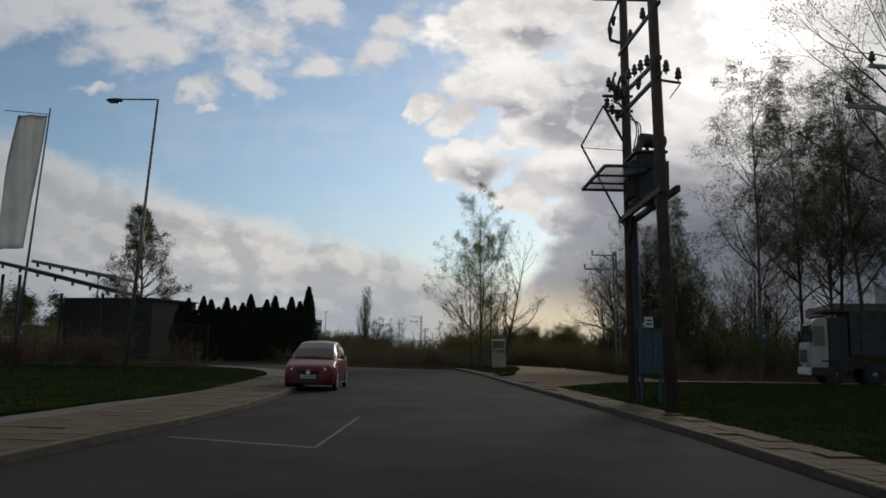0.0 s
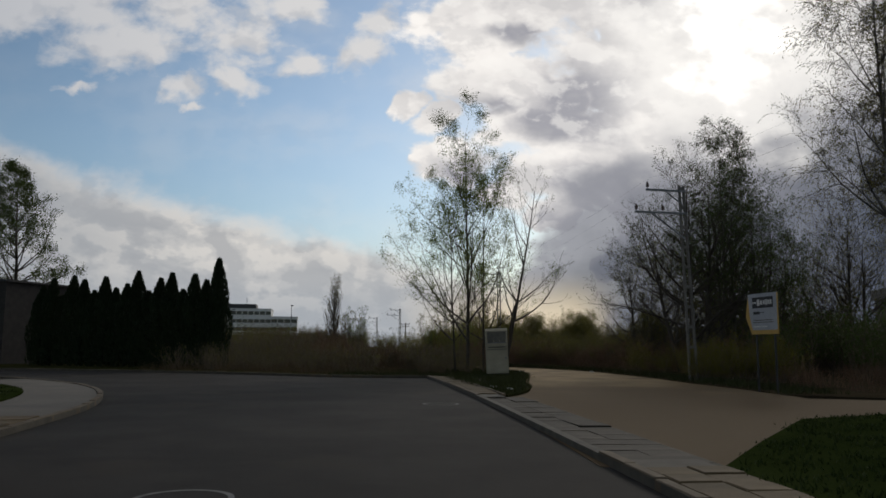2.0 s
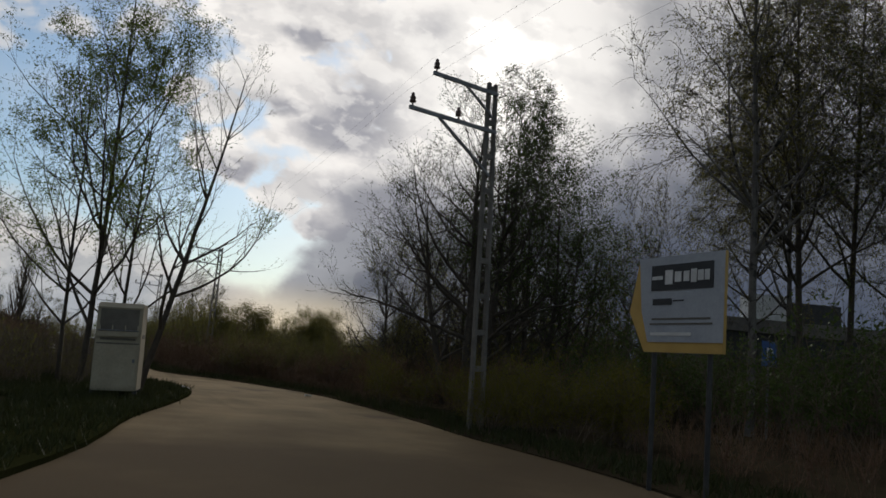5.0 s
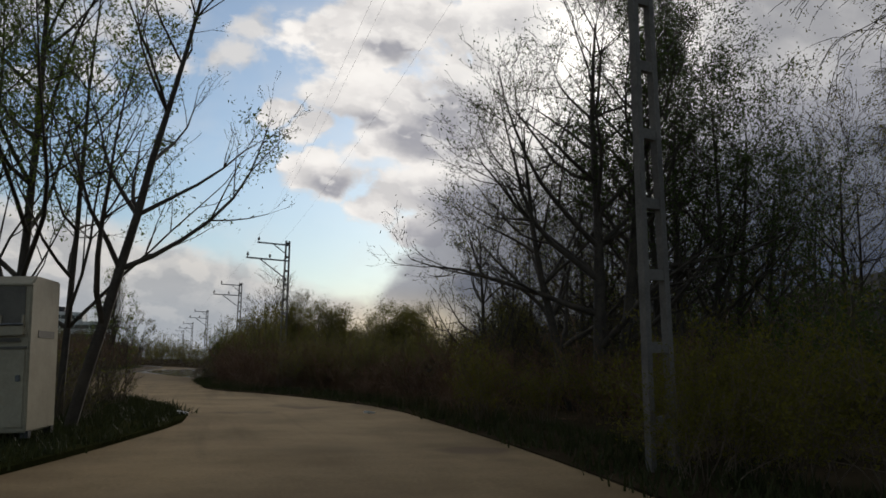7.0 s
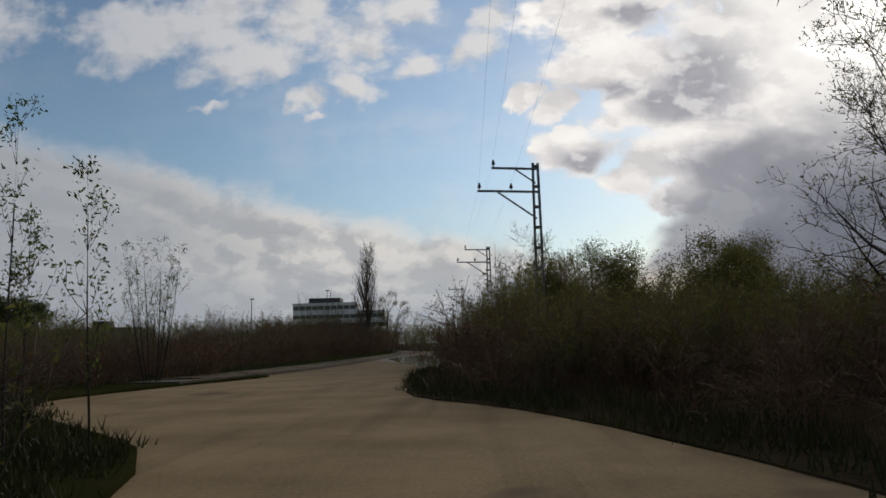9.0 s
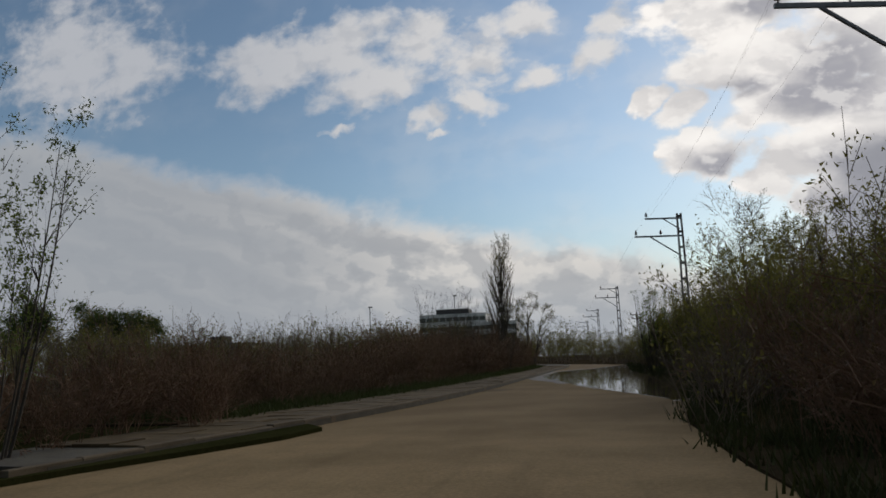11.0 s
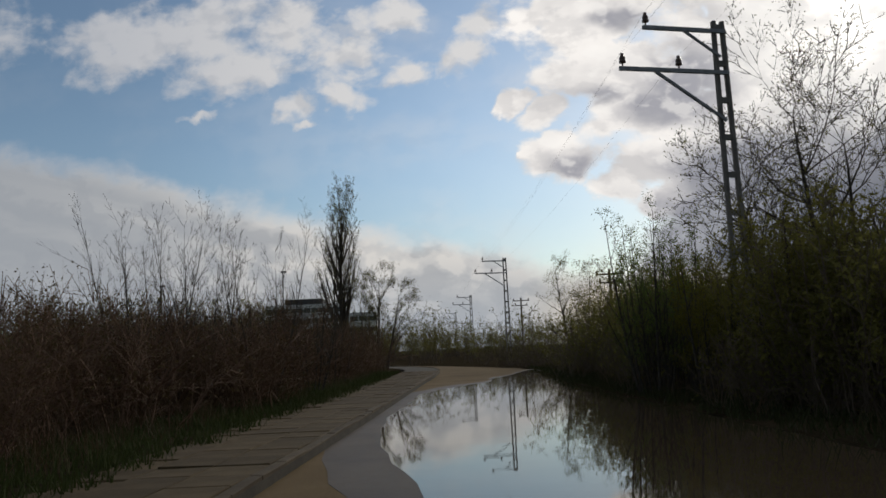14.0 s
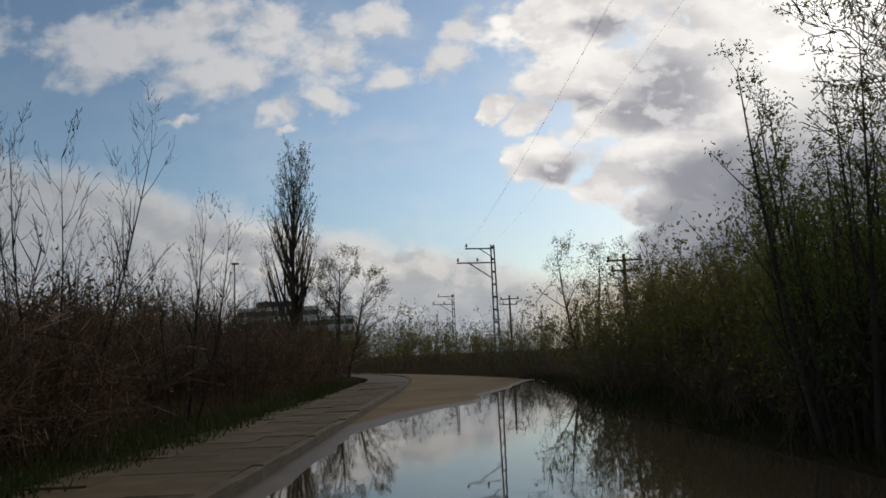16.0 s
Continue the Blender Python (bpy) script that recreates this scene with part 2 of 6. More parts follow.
# ---- materials ----
def material(name, dark, light, scale=4.0, rough=0.8, metal=0.0, bump=0.2, fine=None, spots=None, spec=0.5, coat=0.0):
    """A surface that varies between two colours at two scales, with relief; spots: (colour, scale, threshold)."""
    m = bpy.data.materials.new(name)
    m.use_nodes = True
    N = Nodes(m.node_tree)
    b = m.node_tree.nodes["Principled BSDF"]
    co = N.add("ShaderNodeTexCoord").outputs["Object"]
    wide = N.noise(co, scale, 5.0, 0.6)
    grain = N.noise(co, fine or scale * 14, 4.0, 0.65)
    mixed = N.m("ADD", N.m("MULTIPLY", wide, 0.6), N.m("MULTIPLY", grain, 0.4))
    col = N.mix(N.step(mixed, 0.36, 0.64), (*dark, 1), (*light, 1))
    if spots:
        s = N.noise(co, spots[1], 3.0, 0.5)
        col = N.mix(N.step(s, spots[2], spots[2] + 0.06), col, (*spots[0], 1))
    N.put(b.inputs["Base Color"], col)
    N.put(b.inputs["Roughness"], N.m("ADD", N.m("MULTIPLY", grain, 0.25), rough - 0.12, True))
    b.inputs["Metallic"].default_value = metal
    b.inputs["Specular IOR Level"].default_value = spec
    b.inputs["Coat Weight"].default_value = coat
    if bump:
        bp = N.add("ShaderNodeBump")
        bp.inputs["Strength"].default_value = bump
        bp.inputs["Distance"].default_value = 0.02
        N.put(bp.inputs["Height"], grain)
        N.put(b.inputs["Normal"], bp.outputs[0])
    return m


def leafy(name, dark, light, through=0.35, rough=0.6):
    """Leaves or blades: coloured piece by piece, and letting some light through."""
    m = bpy.data.materials.new(name)
    m.use_nodes = True
    N = Nodes(m.node_tree)
    b = m.node_tree.nodes["Principled BSDF"]
    r = N.add("ShaderNodeNewGeometry").outputs["Random Per Island"]
    co = N.add("ShaderNodeTexCoord").outputs["Object"]
    patch = N.noise(co, 0.35, 3.0)
    col = N.mix(N.m("ADD", N.m("MULTIPLY", r, 0.6), N.m("MULTIPLY", patch, 0.5), True), (*dark, 1), (*light, 1))
    N.put(b.inputs["Base Color"], col)
    b.inputs["Roughness"].default_value = rough
    b.inputs["Specular IOR Level"].default_value = 0.12
    tr = N.add("ShaderNodeBsdfTranslucent")
    N.put(tr.inputs[0], col)
    mixer = N.add("ShaderNodeMixShader")
    mixer.inputs[0].default_value = through
    out = m.node_tree.nodes["Material Output"]
    m.node_tree.links.new(b.outputs[0], mixer.inputs[1])
    m.node_tree.links.new(tr.outputs[0], mixer.inputs[2])
    m.node_tree.links.new(mixer.outputs[0], out.inputs[0])
    return m


def piece_material(name, dark, light, rough=0.85, bump=0.25):
    """Stone pieces, each a little different from its neighbour."""
    m = material(name, dark, light, 1.5, rough, bump=bump, fine=60, spec=0.15)
    N = Nodes(m.node_tree)
    b = m.node_tree.nodes["Principled BSDF"]
    was = b.inputs["Base Color"].links[0].from_socket
    rnd = N.add("ShaderNodeObjectInfo").outputs["Random"]
    f = N.m("ADD", N.m("MULTIPLY", rnd, 0.35), 0.8)
    N.put(b.inputs["Base Color"], N.mix(1.0, was, N.xyz(f, f, N.m("MULTIPLY", f, 0.97)), "MULTIPLY"))
    return m


M = dict(
    soil=material("soil", (0.028, 0.022, 0.014), (0.055, 0.043, 0.026), 0.4, 0.97, fine=12, spec=0.0),
    lawn=material("lawn", (0.013, 0.020, 0.005), (0.026, 0.035, 0.010), 0.5, 0.97, fine=25, spec=0.0),
    verge=material("verge", (0.018, 0.020, 0.007), (0.036, 0.036, 0.014), 0.6, 0.97, fine=18, spec=0.0),
    asphalt=material("asphalt", (0.015, 0.014, 0.0125), (0.032, 0.029, 0.0255), 0.45, 0.9, bump=0.4, fine=70, spots=((0.030, 0.026, 0.021), 0.30, 0.60), spec=0.10),
    dirt=material("dirt", (0.185, 0.130, 0.066), (0.305, 0.220, 0.118), 0.45, 0.93, bump=0.5, fine=22, spots=((0.15, 0.105, 0.062), 0.3, 0.62), spec=0.1),
    slab=piece_material("slab", (0.068, 0.048, 0.025), (0.110, 0.080, 0.044)),
    slab_dark=piece_material("slab_dark", (0.040, 0.034, 0.027), (0.070, 0.060, 0.048)),
    kerb=piece_material("kerb", (0.080, 0.060, 0.040), (0.130, 0.102, 0.070)),
    joint=material("joint", (0.045, 0.038, 0.028), (0.08, 0.07, 0.05), 3, 0.95),
    paint_white=material("paint_white", (0.030, 0.029, 0.027), (0.085, 0.082, 0.076), 2.5, 0.8),
    red=material("red", (0.120, 0.005, 0.009), (0.150, 0.006, 0.011), 2.0, 0.34, bump=0.0, spec=0.3, coat=0.15),
    black=material("black", (0.012, 0.012, 0.013), (0.022, 0.022, 0.023), 8, 0.6, bump=0.05),
    rubber=material("rubber", (0.014, 0.014, 0.014), (0.028, 0.027, 0.026), 12, 0.85),
    tyre=material("tyre", (0.008, 0.008, 0.008), (0.014, 0.014, 0.014), 12, 0.85, spec=0.15),
    alloy=material("alloy", (0.55, 0.55, 0.56), (0.68, 0.68, 0.69), 9, 0.35, metal=0.5, bump=0.02),
    chrome=material("chrome", (0.7, 0.7, 0.71), (0.8, 0.8, 0.81), 9, 0.15, metal=1.0, bump=0.0),
    white=material("white", (0.45, 0.44, 0.42), (0.60, 0.59, 0.57), 3, 0.45, bump=0.05),
    cab_white=material("cab_white", (0.26, 0.26, 0.25), (0.36, 0.355, 0.345), 3, 0.5, bump=0.05),
    cream=material("cream", (0.26, 0.225, 0.155), (0.35, 0.305, 0.215), 1.6, 0.55, bump=0.06, spots=((0.30, 0.25, 0.17), 2.2, 0.66)),
    cream_dark=material("cream_dark", (0.08, 0.07, 0.055), (0.13, 0.115, 0.09), 3, 0.6, bump=0.05),
    yellow=material("yellow", (0.42, 0.25, 0.05), (0.50, 0.31, 0.07), 3, 0.5, bump=0.04),
    steel=material("steel", (0.16, 0.165, 0.17), (0.26, 0.265, 0.27), 5, 0.55, metal=0.5, bump=0.1, spots=((0.14, 0.08, 0.05), 3, 0.66)),
    galv=material("galv", (0.12, 0.123, 0.126), (0.20, 0.203, 0.206), 6, 0.5, metal=0.6, bump=0.05),
    pole=material("pole", (0.050, 0.036, 0.026), (0.095, 0.070, 0.050), 2.5, 0.85, bump=0.4, fine=30),
    concrete=material("concrete", (0.11, 0.10, 0.088), (0.18, 0.165, 0.145), 2.0, 0.88, bump=0.25),
    iron=material("iron", (0.03, 0.03, 0.032), (0.06, 0.058, 0.056), 5, 0.6, metal=0.4),
    ceramic=material("ceramic", (0.05, 0.028, 0.02), (0.09, 0.05, 0.035), 8, 0.25, bump=0.0),
    blue=material("blue", (0.010, 0.040, 0.058), (0.015, 0.052, 0.074), 3, 0.45, bump=0.05),
    blue_grey=material("blue_grey", (0.022, 0.040, 0.052), (0.034, 0.056, 0.070), 3, 0.55, bump=0.05),
    sign_blue=material("sign_blue", (0.015, 0.06, 0.20), (0.02, 0.08, 0.25), 3, 0.45, bump=0.03),
    cloth=material("cloth", (0.58, 0.58, 0.56), (0.70, 0.70, 0.68), 1.2, 0.8, bump=0.1),
    timber=material("timber", (0.018, 0.015, 0.013), (0.036, 0.030, 0.025), 2.5, 0.8, bump=0.3),
    sheet=material("sheet", (0.10, 0.105, 0.11), (0.16, 0.165, 0.17), 1.0, 0.5, metal=0.3, bump=0.05),
    render_wall=material("render_wall", (0.66, 0.65, 0.62), (0.78, 0.77, 0.74), 0.2, 0.85, bump=0.05),
    bark=material("bark", (0.035, 0.028, 0.020), (0.075, 0.060, 0.044), 3.0, 0.9, bump=0.5, fine=25),
    birch=material("birch", (0.075, 0.066, 0.056), (0.15, 0.135, 0.118), 2.5, 0.8, bump=0.3, spots=((0.03, 0.027, 0.024), 3.5, 0.55)),
    twig=material("twig", (0.075, 0.055, 0.036), (0.15, 0.112, 0.076), 2.0, 0.9, bump=0.0),
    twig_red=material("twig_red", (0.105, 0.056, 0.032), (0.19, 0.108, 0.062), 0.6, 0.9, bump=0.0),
    leaf=leafy("leaf", (0.075, 0.105, 0.024), (0.15, 0.19, 0.045), 0.45),
    leaf_dark=leafy("leaf_dark", (0.040, 0.062, 0.017), (0.085, 0.115, 0.030)),
    leaf_yellow=leafy("leaf_yellow", (0.088, 0.086, 0.016), (0.17, 0.152, 0.025), 0.55),
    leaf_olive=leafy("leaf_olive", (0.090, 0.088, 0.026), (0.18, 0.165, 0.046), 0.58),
    leaf_bud=leafy("leaf_bud", (0.060, 0.040, 0.020), (0.120, 0.086, 0.036), 0.4),
    thuja=leafy("thuja", (0.010, 0.018, 0.008), (0.024, 0.036, 0.014), 0.1),
    grass=leafy("grass", (0.014, 0.024, 0.005), (0.030, 0.044, 0.010), 0.12, 0.8),
    verge_grass=leafy("verge_grass", (0.030, 0.042, 0.012), (0.066, 0.080, 0.024), 0.2, 0.8),
    straw=leafy("straw", (0.060, 0.040, 0.022), (0.125, 0.088, 0.046), 0.2),
    grass_dark=leafy("grass_dark", (0.022, 0.028, 0.010), (0.050, 0.055, 0.018), 0.2),
    panel_grey=material("panel_grey", (0.28, 0.295, 0.32), (0.35, 0.365, 0.39), 2, 0.4, bump=0.03),
    slab_plain=material("slab_plain", (0.060, 0.050, 0.038), (0.10, 0.085, 0.064), 0.6, 0.9, bump=0.25, fine=30),
    ring=material("ring", (0.05, 0.048, 0.045), (0.13, 0.127, 0.12), 6, 0.8),
    litter=material("litter", (0.5, 0.5, 0.48), (0.7, 0.7, 0.68), 5, 0.7),
    mud=material("mud", (0.060, 0.042, 0.026), (0.105, 0.076, 0.048), 0.8, 0.58, bump=0.25, fine=14, spec=0.28),
    far_green=material("far_green", (0.025, 0.030, 0.018), (0.05, 0.055, 0.03), 0.1, 0.95, fine=1.0),
)


def brown_dirt():
    """Darker brown where the track leaves the road, towards the puddle and in streaks."""
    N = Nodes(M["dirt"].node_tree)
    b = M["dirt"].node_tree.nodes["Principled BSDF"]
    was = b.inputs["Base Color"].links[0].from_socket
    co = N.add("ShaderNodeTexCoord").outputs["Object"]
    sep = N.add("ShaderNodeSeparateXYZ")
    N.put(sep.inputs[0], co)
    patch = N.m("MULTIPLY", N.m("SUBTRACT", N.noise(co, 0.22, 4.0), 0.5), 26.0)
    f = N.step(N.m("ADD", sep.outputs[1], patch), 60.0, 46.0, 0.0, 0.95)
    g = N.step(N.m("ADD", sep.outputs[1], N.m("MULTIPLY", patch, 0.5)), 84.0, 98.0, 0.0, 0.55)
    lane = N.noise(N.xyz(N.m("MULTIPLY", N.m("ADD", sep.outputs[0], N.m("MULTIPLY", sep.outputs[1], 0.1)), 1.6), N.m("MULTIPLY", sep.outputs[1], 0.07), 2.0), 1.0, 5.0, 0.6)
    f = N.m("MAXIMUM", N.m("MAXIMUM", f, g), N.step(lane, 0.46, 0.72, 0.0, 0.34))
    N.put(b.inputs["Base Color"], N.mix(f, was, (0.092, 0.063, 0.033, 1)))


brown_dirt()


def glass_material(name, tint, rough=0.05):
    m = bpy.data.materials.new(name)
    m.use_nodes = True
    b = m.node_tree.nodes["Principled BSDF"]
    b.inputs["Base Color"].default_value = (*tint, 1)
    b.inputs["Roughness"].default_value = rough
    b.inputs["Specular IOR Level"].default_value = 0.5
    return m


M["glass"] = glass_material("glass", (0.02, 0.025, 0.028))
M["lamp_glass"] = glass_material("lamp_glass", (0.13, 0.135, 0.14), 0.15)


def water_material():
    m = bpy.data.materials.new("water")
    m.use_nodes = True
    N = Nodes(m.node_tree)
    b = m.node_tree.nodes["Principled BSDF"]
    b.inputs["Base Color"].default_value = (0.062, 0.047, 0.028, 1)
    b.inputs["Roughness"].default_value = 0.025
    b.inputs["IOR"].default_value = 1.33
    co = N.add("ShaderNodeTexCoord").outputs["Object"]
    ripple = N.noise(co, 2.2, 3.0, 0.5)
    bp = N.add("ShaderNodeBump")
    bp.inputs["Strength"].default_value = 0.05
    bp.inputs["Distance"].default_value = 0.02
    N.put(bp.inputs["Height"], ripple)
    N.put(b.inputs["Normal"], bp.outputs[0])
    return m


M["water"] = water_material()


# ---- mesh helpers ----
def part(name, bm, mat, parent=None, label="", smooth=False):
    """Links a bmesh as one mesh object, under a thing or a part."""
    me = bpy.data.meshes.new(name)
    bm.to_mesh(me)
    bm.free()
    me.materials.append(M[mat])
    if smooth:
        me.shade_smooth()
    ob = new(name, me)
    ob.parent = parent
    if label:
        ob["label"] = label
    return ob


def thing(name, x, y, z=0.0, turn=0.0, label="", category="", group="", kind=""):
    e = new(name)
    e.matrix_basis = pose(x, y, z, 0, 0, turn)
    return tagged(e, label, category, group, kind)


def box(bm, x, y, z, sx, sy, sz, bevel=0.0, turn=None):
    """A box about its centre."""
    g = bmesh.ops.create_cube(bm, size=1.0)
    vs = g["verts"]
    m = Matrix.Translation((x, y, z)) @ (turn.to_4x4() if turn else Matrix()) @ Matrix.Diagonal((sx, sy, sz, 1))
    bmesh.ops.transform(bm, matrix=m, verts=vs)
    if bevel:
        es = list({e for w in vs for e in w.link_edges})
        bmesh.ops.bevel(bm, geom=es, offset=bevel, segments=2, affect="EDGES")
    return bm


def rod(bm, a, b, r0, r1=None, n=8, caps=True):
    """A tapered round bar from a to b."""
    a, b = Vector(a), Vector(b)
    r1 = r0 if r1 is None else r1
    d = (b - a).normalized()
    s = d.orthogonal().normalized()
    q = d.cross(s)
    rings = []
    for p, r in ((a, r0), (b, r1)):
        rings.append([bm.verts.new(p + (s * math.cos(k * math.tau / n) + q * math.sin(k * math.tau / n)) * r) for k in range(n)])
    for k in range(n):
        bm.faces.new((rings[0][k], rings[0][(k + 1) % n], rings[1][(k + 1) % n], rings[1][k]))
    if caps:
        bm.faces.new(rings[0][::-1])
        bm.faces.new(rings[1])
    return bm


def bar(bm, a, b, w, h):
    """A square bar from a to b."""
    a, b = Vector(a), Vector(b)
    d = b - a
    q = d.to_track_quat("Z", "Y").to_matrix()
    return box(bm, *((a + b) / 2), w, h, d.length, 0.0, q)


def lathe(bm, profile, n=16, at=(0, 0, 0)):
    """A turned body about z from (radius, height) pairs."""
    rings = []
    for r, h in profile:
        rings.append([bm.verts.new((at[0] + r * math.cos(k * math.tau / n), at[1] + r * math.sin(k * math.tau / n), at[2] + h)) for k in range(n)])
    for p, q in zip(rings, rings[1:]):
        for k in range(n):
            bm.faces.new((p[k], p[(k + 1) % n], q[(k + 1) % n], q[k]))
    bm.faces.new(rings[0][::-1])
    bm.faces.new(rings[-1])
    return bm


def prism(bm, outline, z0, z1):
    """A flat outline in x, y pulled up from z0 to z1."""
    lo = [bm.verts.new((x, y, z0)) for x, y in outline]
    hi = [bm.verts.new((x, y, z1)) for x, y in outline]
    n = len(outline)
    bm.faces.new(hi)
    for k in range(n):
        bm.faces.new((lo[k], lo[(k + 1) % n], hi[(k + 1) % n], hi[k]))
    bmesh.ops.recalc_face_normals(bm, faces=bm.faces)
    return bm


def mesh_from(name, verts, faces, mat, parent=None, label=""):
    """A mesh object from arrays of places and of equal-sized faces."""
    verts, faces = np.asarray(verts, np.float32), np.asarray(faces, np.int32)
    k = faces.shape[1]
    me = bpy.data.meshes.new(name)
    me.vertices.add(len(verts))
    me.vertices.foreach_set("co", verts.ravel())
    me.loops.add(faces.size)
    me.loops.foreach_set("vertex_index", faces.ravel())
    me.polygons.add(len(faces))
    me.polygons.foreach_set("loop_start", np.arange(0, faces.size, k, dtype=np.int32))
    me.update(calc_edges=True)
    me.validate()
    me.materials.append(M[mat])
    ob = new(name, me)
    ob.parent = parent
    if label:
        ob["label"] = label
    return ob


def smooth_line(points, step=1.0):
    """Points along a smooth curve through the corners given."""
    pts = [Vector(p) for p in points]
    gaps = [max((b - a).length, 1e-6) for a, b in zip(pts, pts[1:])]
    slopes = []
    for i, p in enumerate(pts):
        if i in (0, len(pts) - 1):
            k = 0 if i == 0 else -1
            slopes.append((pts[1] - pts[0]) / gaps[0] if i == 0 else (pts[-1] - pts[-2]) / gaps[k])
        else:
            a, b = (p - pts[i - 1]) / gaps[i - 1], (pts[i + 1] - p) / gaps[i]
            slopes.append((a * gaps[i] + b * gaps[i - 1]) / (gaps[i] + gaps[i - 1]))
    out = []
    for i, h in enumerate(gaps):
        n = max(1, round(h / step))
        for k in range(n):
            t = k / n
            out.append(pts[i] * (2 * t ** 3 - 3 * t * t + 1) + slopes[i] * (h * (t ** 3 - 2 * t * t + t)) + pts[i + 1] * (3 * t * t - 2 * t ** 3) + slopes[i + 1] * (h * (t ** 3 - t * t)))
    out.append(pts[-1])
    return out


# ---- ground and road ----
def flat(name, outline, z0, z1, mat, label, category):
    bm = bmesh.new()
    prism(bm, [(p[0], p[1]) for p in outline], z0, z1)
    return tagged(part(name, bm, mat), label, category, kind="structure")


bm = bmesh.new()
prism(bm, [(-2500, -2500), (2500, -2500), (2500, 2500), (-2500, 2500)], -1.0, -0.04)
tagged(part("ground", bm, "soil"), "brown earth with thin dry grass reaching the horizon", "ground", kind="structure")

KERB_R = [(4.85, -30), (4.85, -10), (4.8, 5), (4.7, 15), (4.3, 22), (3.85, 29), (3.45, 36), (3.15, 41), (2.55, 49), (1.75, 57.3)]
KERB_L = [(-5.2, -30), (-4.9, 9.6), (-4.4, 14), (-4.15, 18), (-4.3, 24.5), (-5.2, 34.6), (-6.2, 40), (-9.3, 47.2), (-14.9, 53.5), (-24, 57.5), (-40, 61), (-80, 68)]
KERB_FAR = [(1.75, 57.3), (-2.2, 57.6), (-6.1, 60.0), (-11.7, 63.0), (-20, 65.8), (-36, 69), (-80, 76)]
right_line = smooth_line([(x, y, 0) for x, y in KERB_R])
left_line = smooth_line([(x, y, 0) for x, y in KERB_L])
far_line = smooth_line([(x, y, 0) for x, y in KERB_FAR])
flat("road", right_line + far_line[1:] + left_line[::-1], -0.3, 0.0, "asphalt", "worn grey asphalt road with patched cracks", "road")

TRACK_R = [(12.6, 43.6), (12.8, 48), (12.5, 53), (12.45, 58), (12.2, 62.5), (11.75, 67.5), (10.5, 71.6), (8.6, 75.8), (6.3, 79.2), (5.4, 84), (4.4, 92), (4.7, 104), (4.5, 110.5), (3.6, 116.5), (2.5, 123), (1.7, 128), (1.0, 133.5), (0.4, 140), (-0.5, 150), (-3.5, 158), (-8.5, 168), (-20, 186), (-60, 230)]
TRACK_L = [(3.62, 31.0), (3.55, 34), (3.36, 38), (3.2, 41), (3.12, 43.0), (3.9, 44.0), (4.35, 44.7), (5.1, 47.4), (5.75, 53.5), (6.6, 58.5), (7.0, 63.8), (6.4, 66.5), (4.6, 71), (2.0, 73.6), (-2.5, 79.2), (-2.4, 85), (-2.1, 92), (-1.95, 99), (-2.3, 107.5), (-2.9, 115), (-3.6, 124), (-4.5, 135), (-5.4, 146), (-7.2, 158), (-14, 172), (-30, 192), (-70, 232)]
track_r = smooth_line([(x, y, 0) for x, y in TRACK_R], 1.5)
track_l = smooth_line([(x, y, 0) for x, y in TRACK_L], 1.5)
edge_noise = [p + Vector((noise.noise(p * 0.7) * 0.22, noise.noise(p * 0.7 + Vector((9, 3, 1))) * 0.22, 0)) for p in track_r]
outline = list(reversed(edge_noise)) + [Vector(p) for p in ((15, 42.9, 0), (22, 44.4, 0), (60, 52, 0), (62, 46, 0), (18, 39.6, 0), (12, 38.2, 0), (8.8, 36.6, 0), (6.4, 33, 0), (4.9, 30.6, 0))]
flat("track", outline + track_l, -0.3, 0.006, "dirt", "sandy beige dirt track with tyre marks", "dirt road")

LAWN_R = [(4.9, 30.4), (6.4, 32.8), (8.8, 36.4), (12, 38.0), (18, 39.4), (62, 45.8), (62, -40), (5.95, -40), (5.85, 5), (5.75, 16), (5.6, 21), (5.2, 24.5)]
flat("lawn_right", LAWN_R, -0.3, 0.09, "lawn", "short green lawn beside the road", "grass")
ISLAND = [(3.95, 43.9), (4.35, 44.7), (5.1, 47.4), (5.75, 53.5), (6.6, 58.5), (7.0, 63.8), (6.4, 66.5), (4.6, 71), (2.0, 73.6), (-2.5, 79.2), (-2.4, 85), (-2.1, 92), (-4.4, 92), (-12, 100), (-70, 150), (-90, 132), (-80, 76.6), (-36, 69.6), (-20, 66.4), (-11.7, 63.6), (-6.1, 60.6), (-2.2, 58.2), (2.35, 57.9), (3.2, 49.2)]
flat("verge_island", [(p.x, p.y) for p in smooth_line([(x, y, 0) for x, y in ISLAND], 1.5)], -0.3, 0.075, "verge", "rough grass verge between the road and the track", "grass")
LAWN_L = [(-8.3, -40), (-8.1, 10), (-7.5, 17), (-6.9, 21), (-7.3, 33), (-7.9, 38), (-10.4, 45), (-15.5, 50.5), (-24, 54.6), (-40, 58), (-88, 66.5), (-90, -40)]
flat("lawn_left", [(p.x, p.y) for p in smooth_line([(x, y, 0) for x, y in LAWN_L], 1.5)], -0.3, 0.14, "lawn", "mown green lawn behind the pavement", "grass")
PAVE_L = [(-4.2, 92), (-3.95, 99), (-4.2, 107), (-4.85, 115), (-5.5, 124), (-6.5, 135), (-7.9, 146), (-9.6, 158), (-16, 173), (-32, 195), (-72, 236)]
pave_l = smooth_line([(x, y, 0) for x, y in PAVE_L], 1.5)
flat("verge_left", pave_l + [Vector((-200, 236, 0)), Vector((-200, 92, 0))], -0.3, 0.12, "soil", "weedy verge with dry grass behind the pavement", "grass")
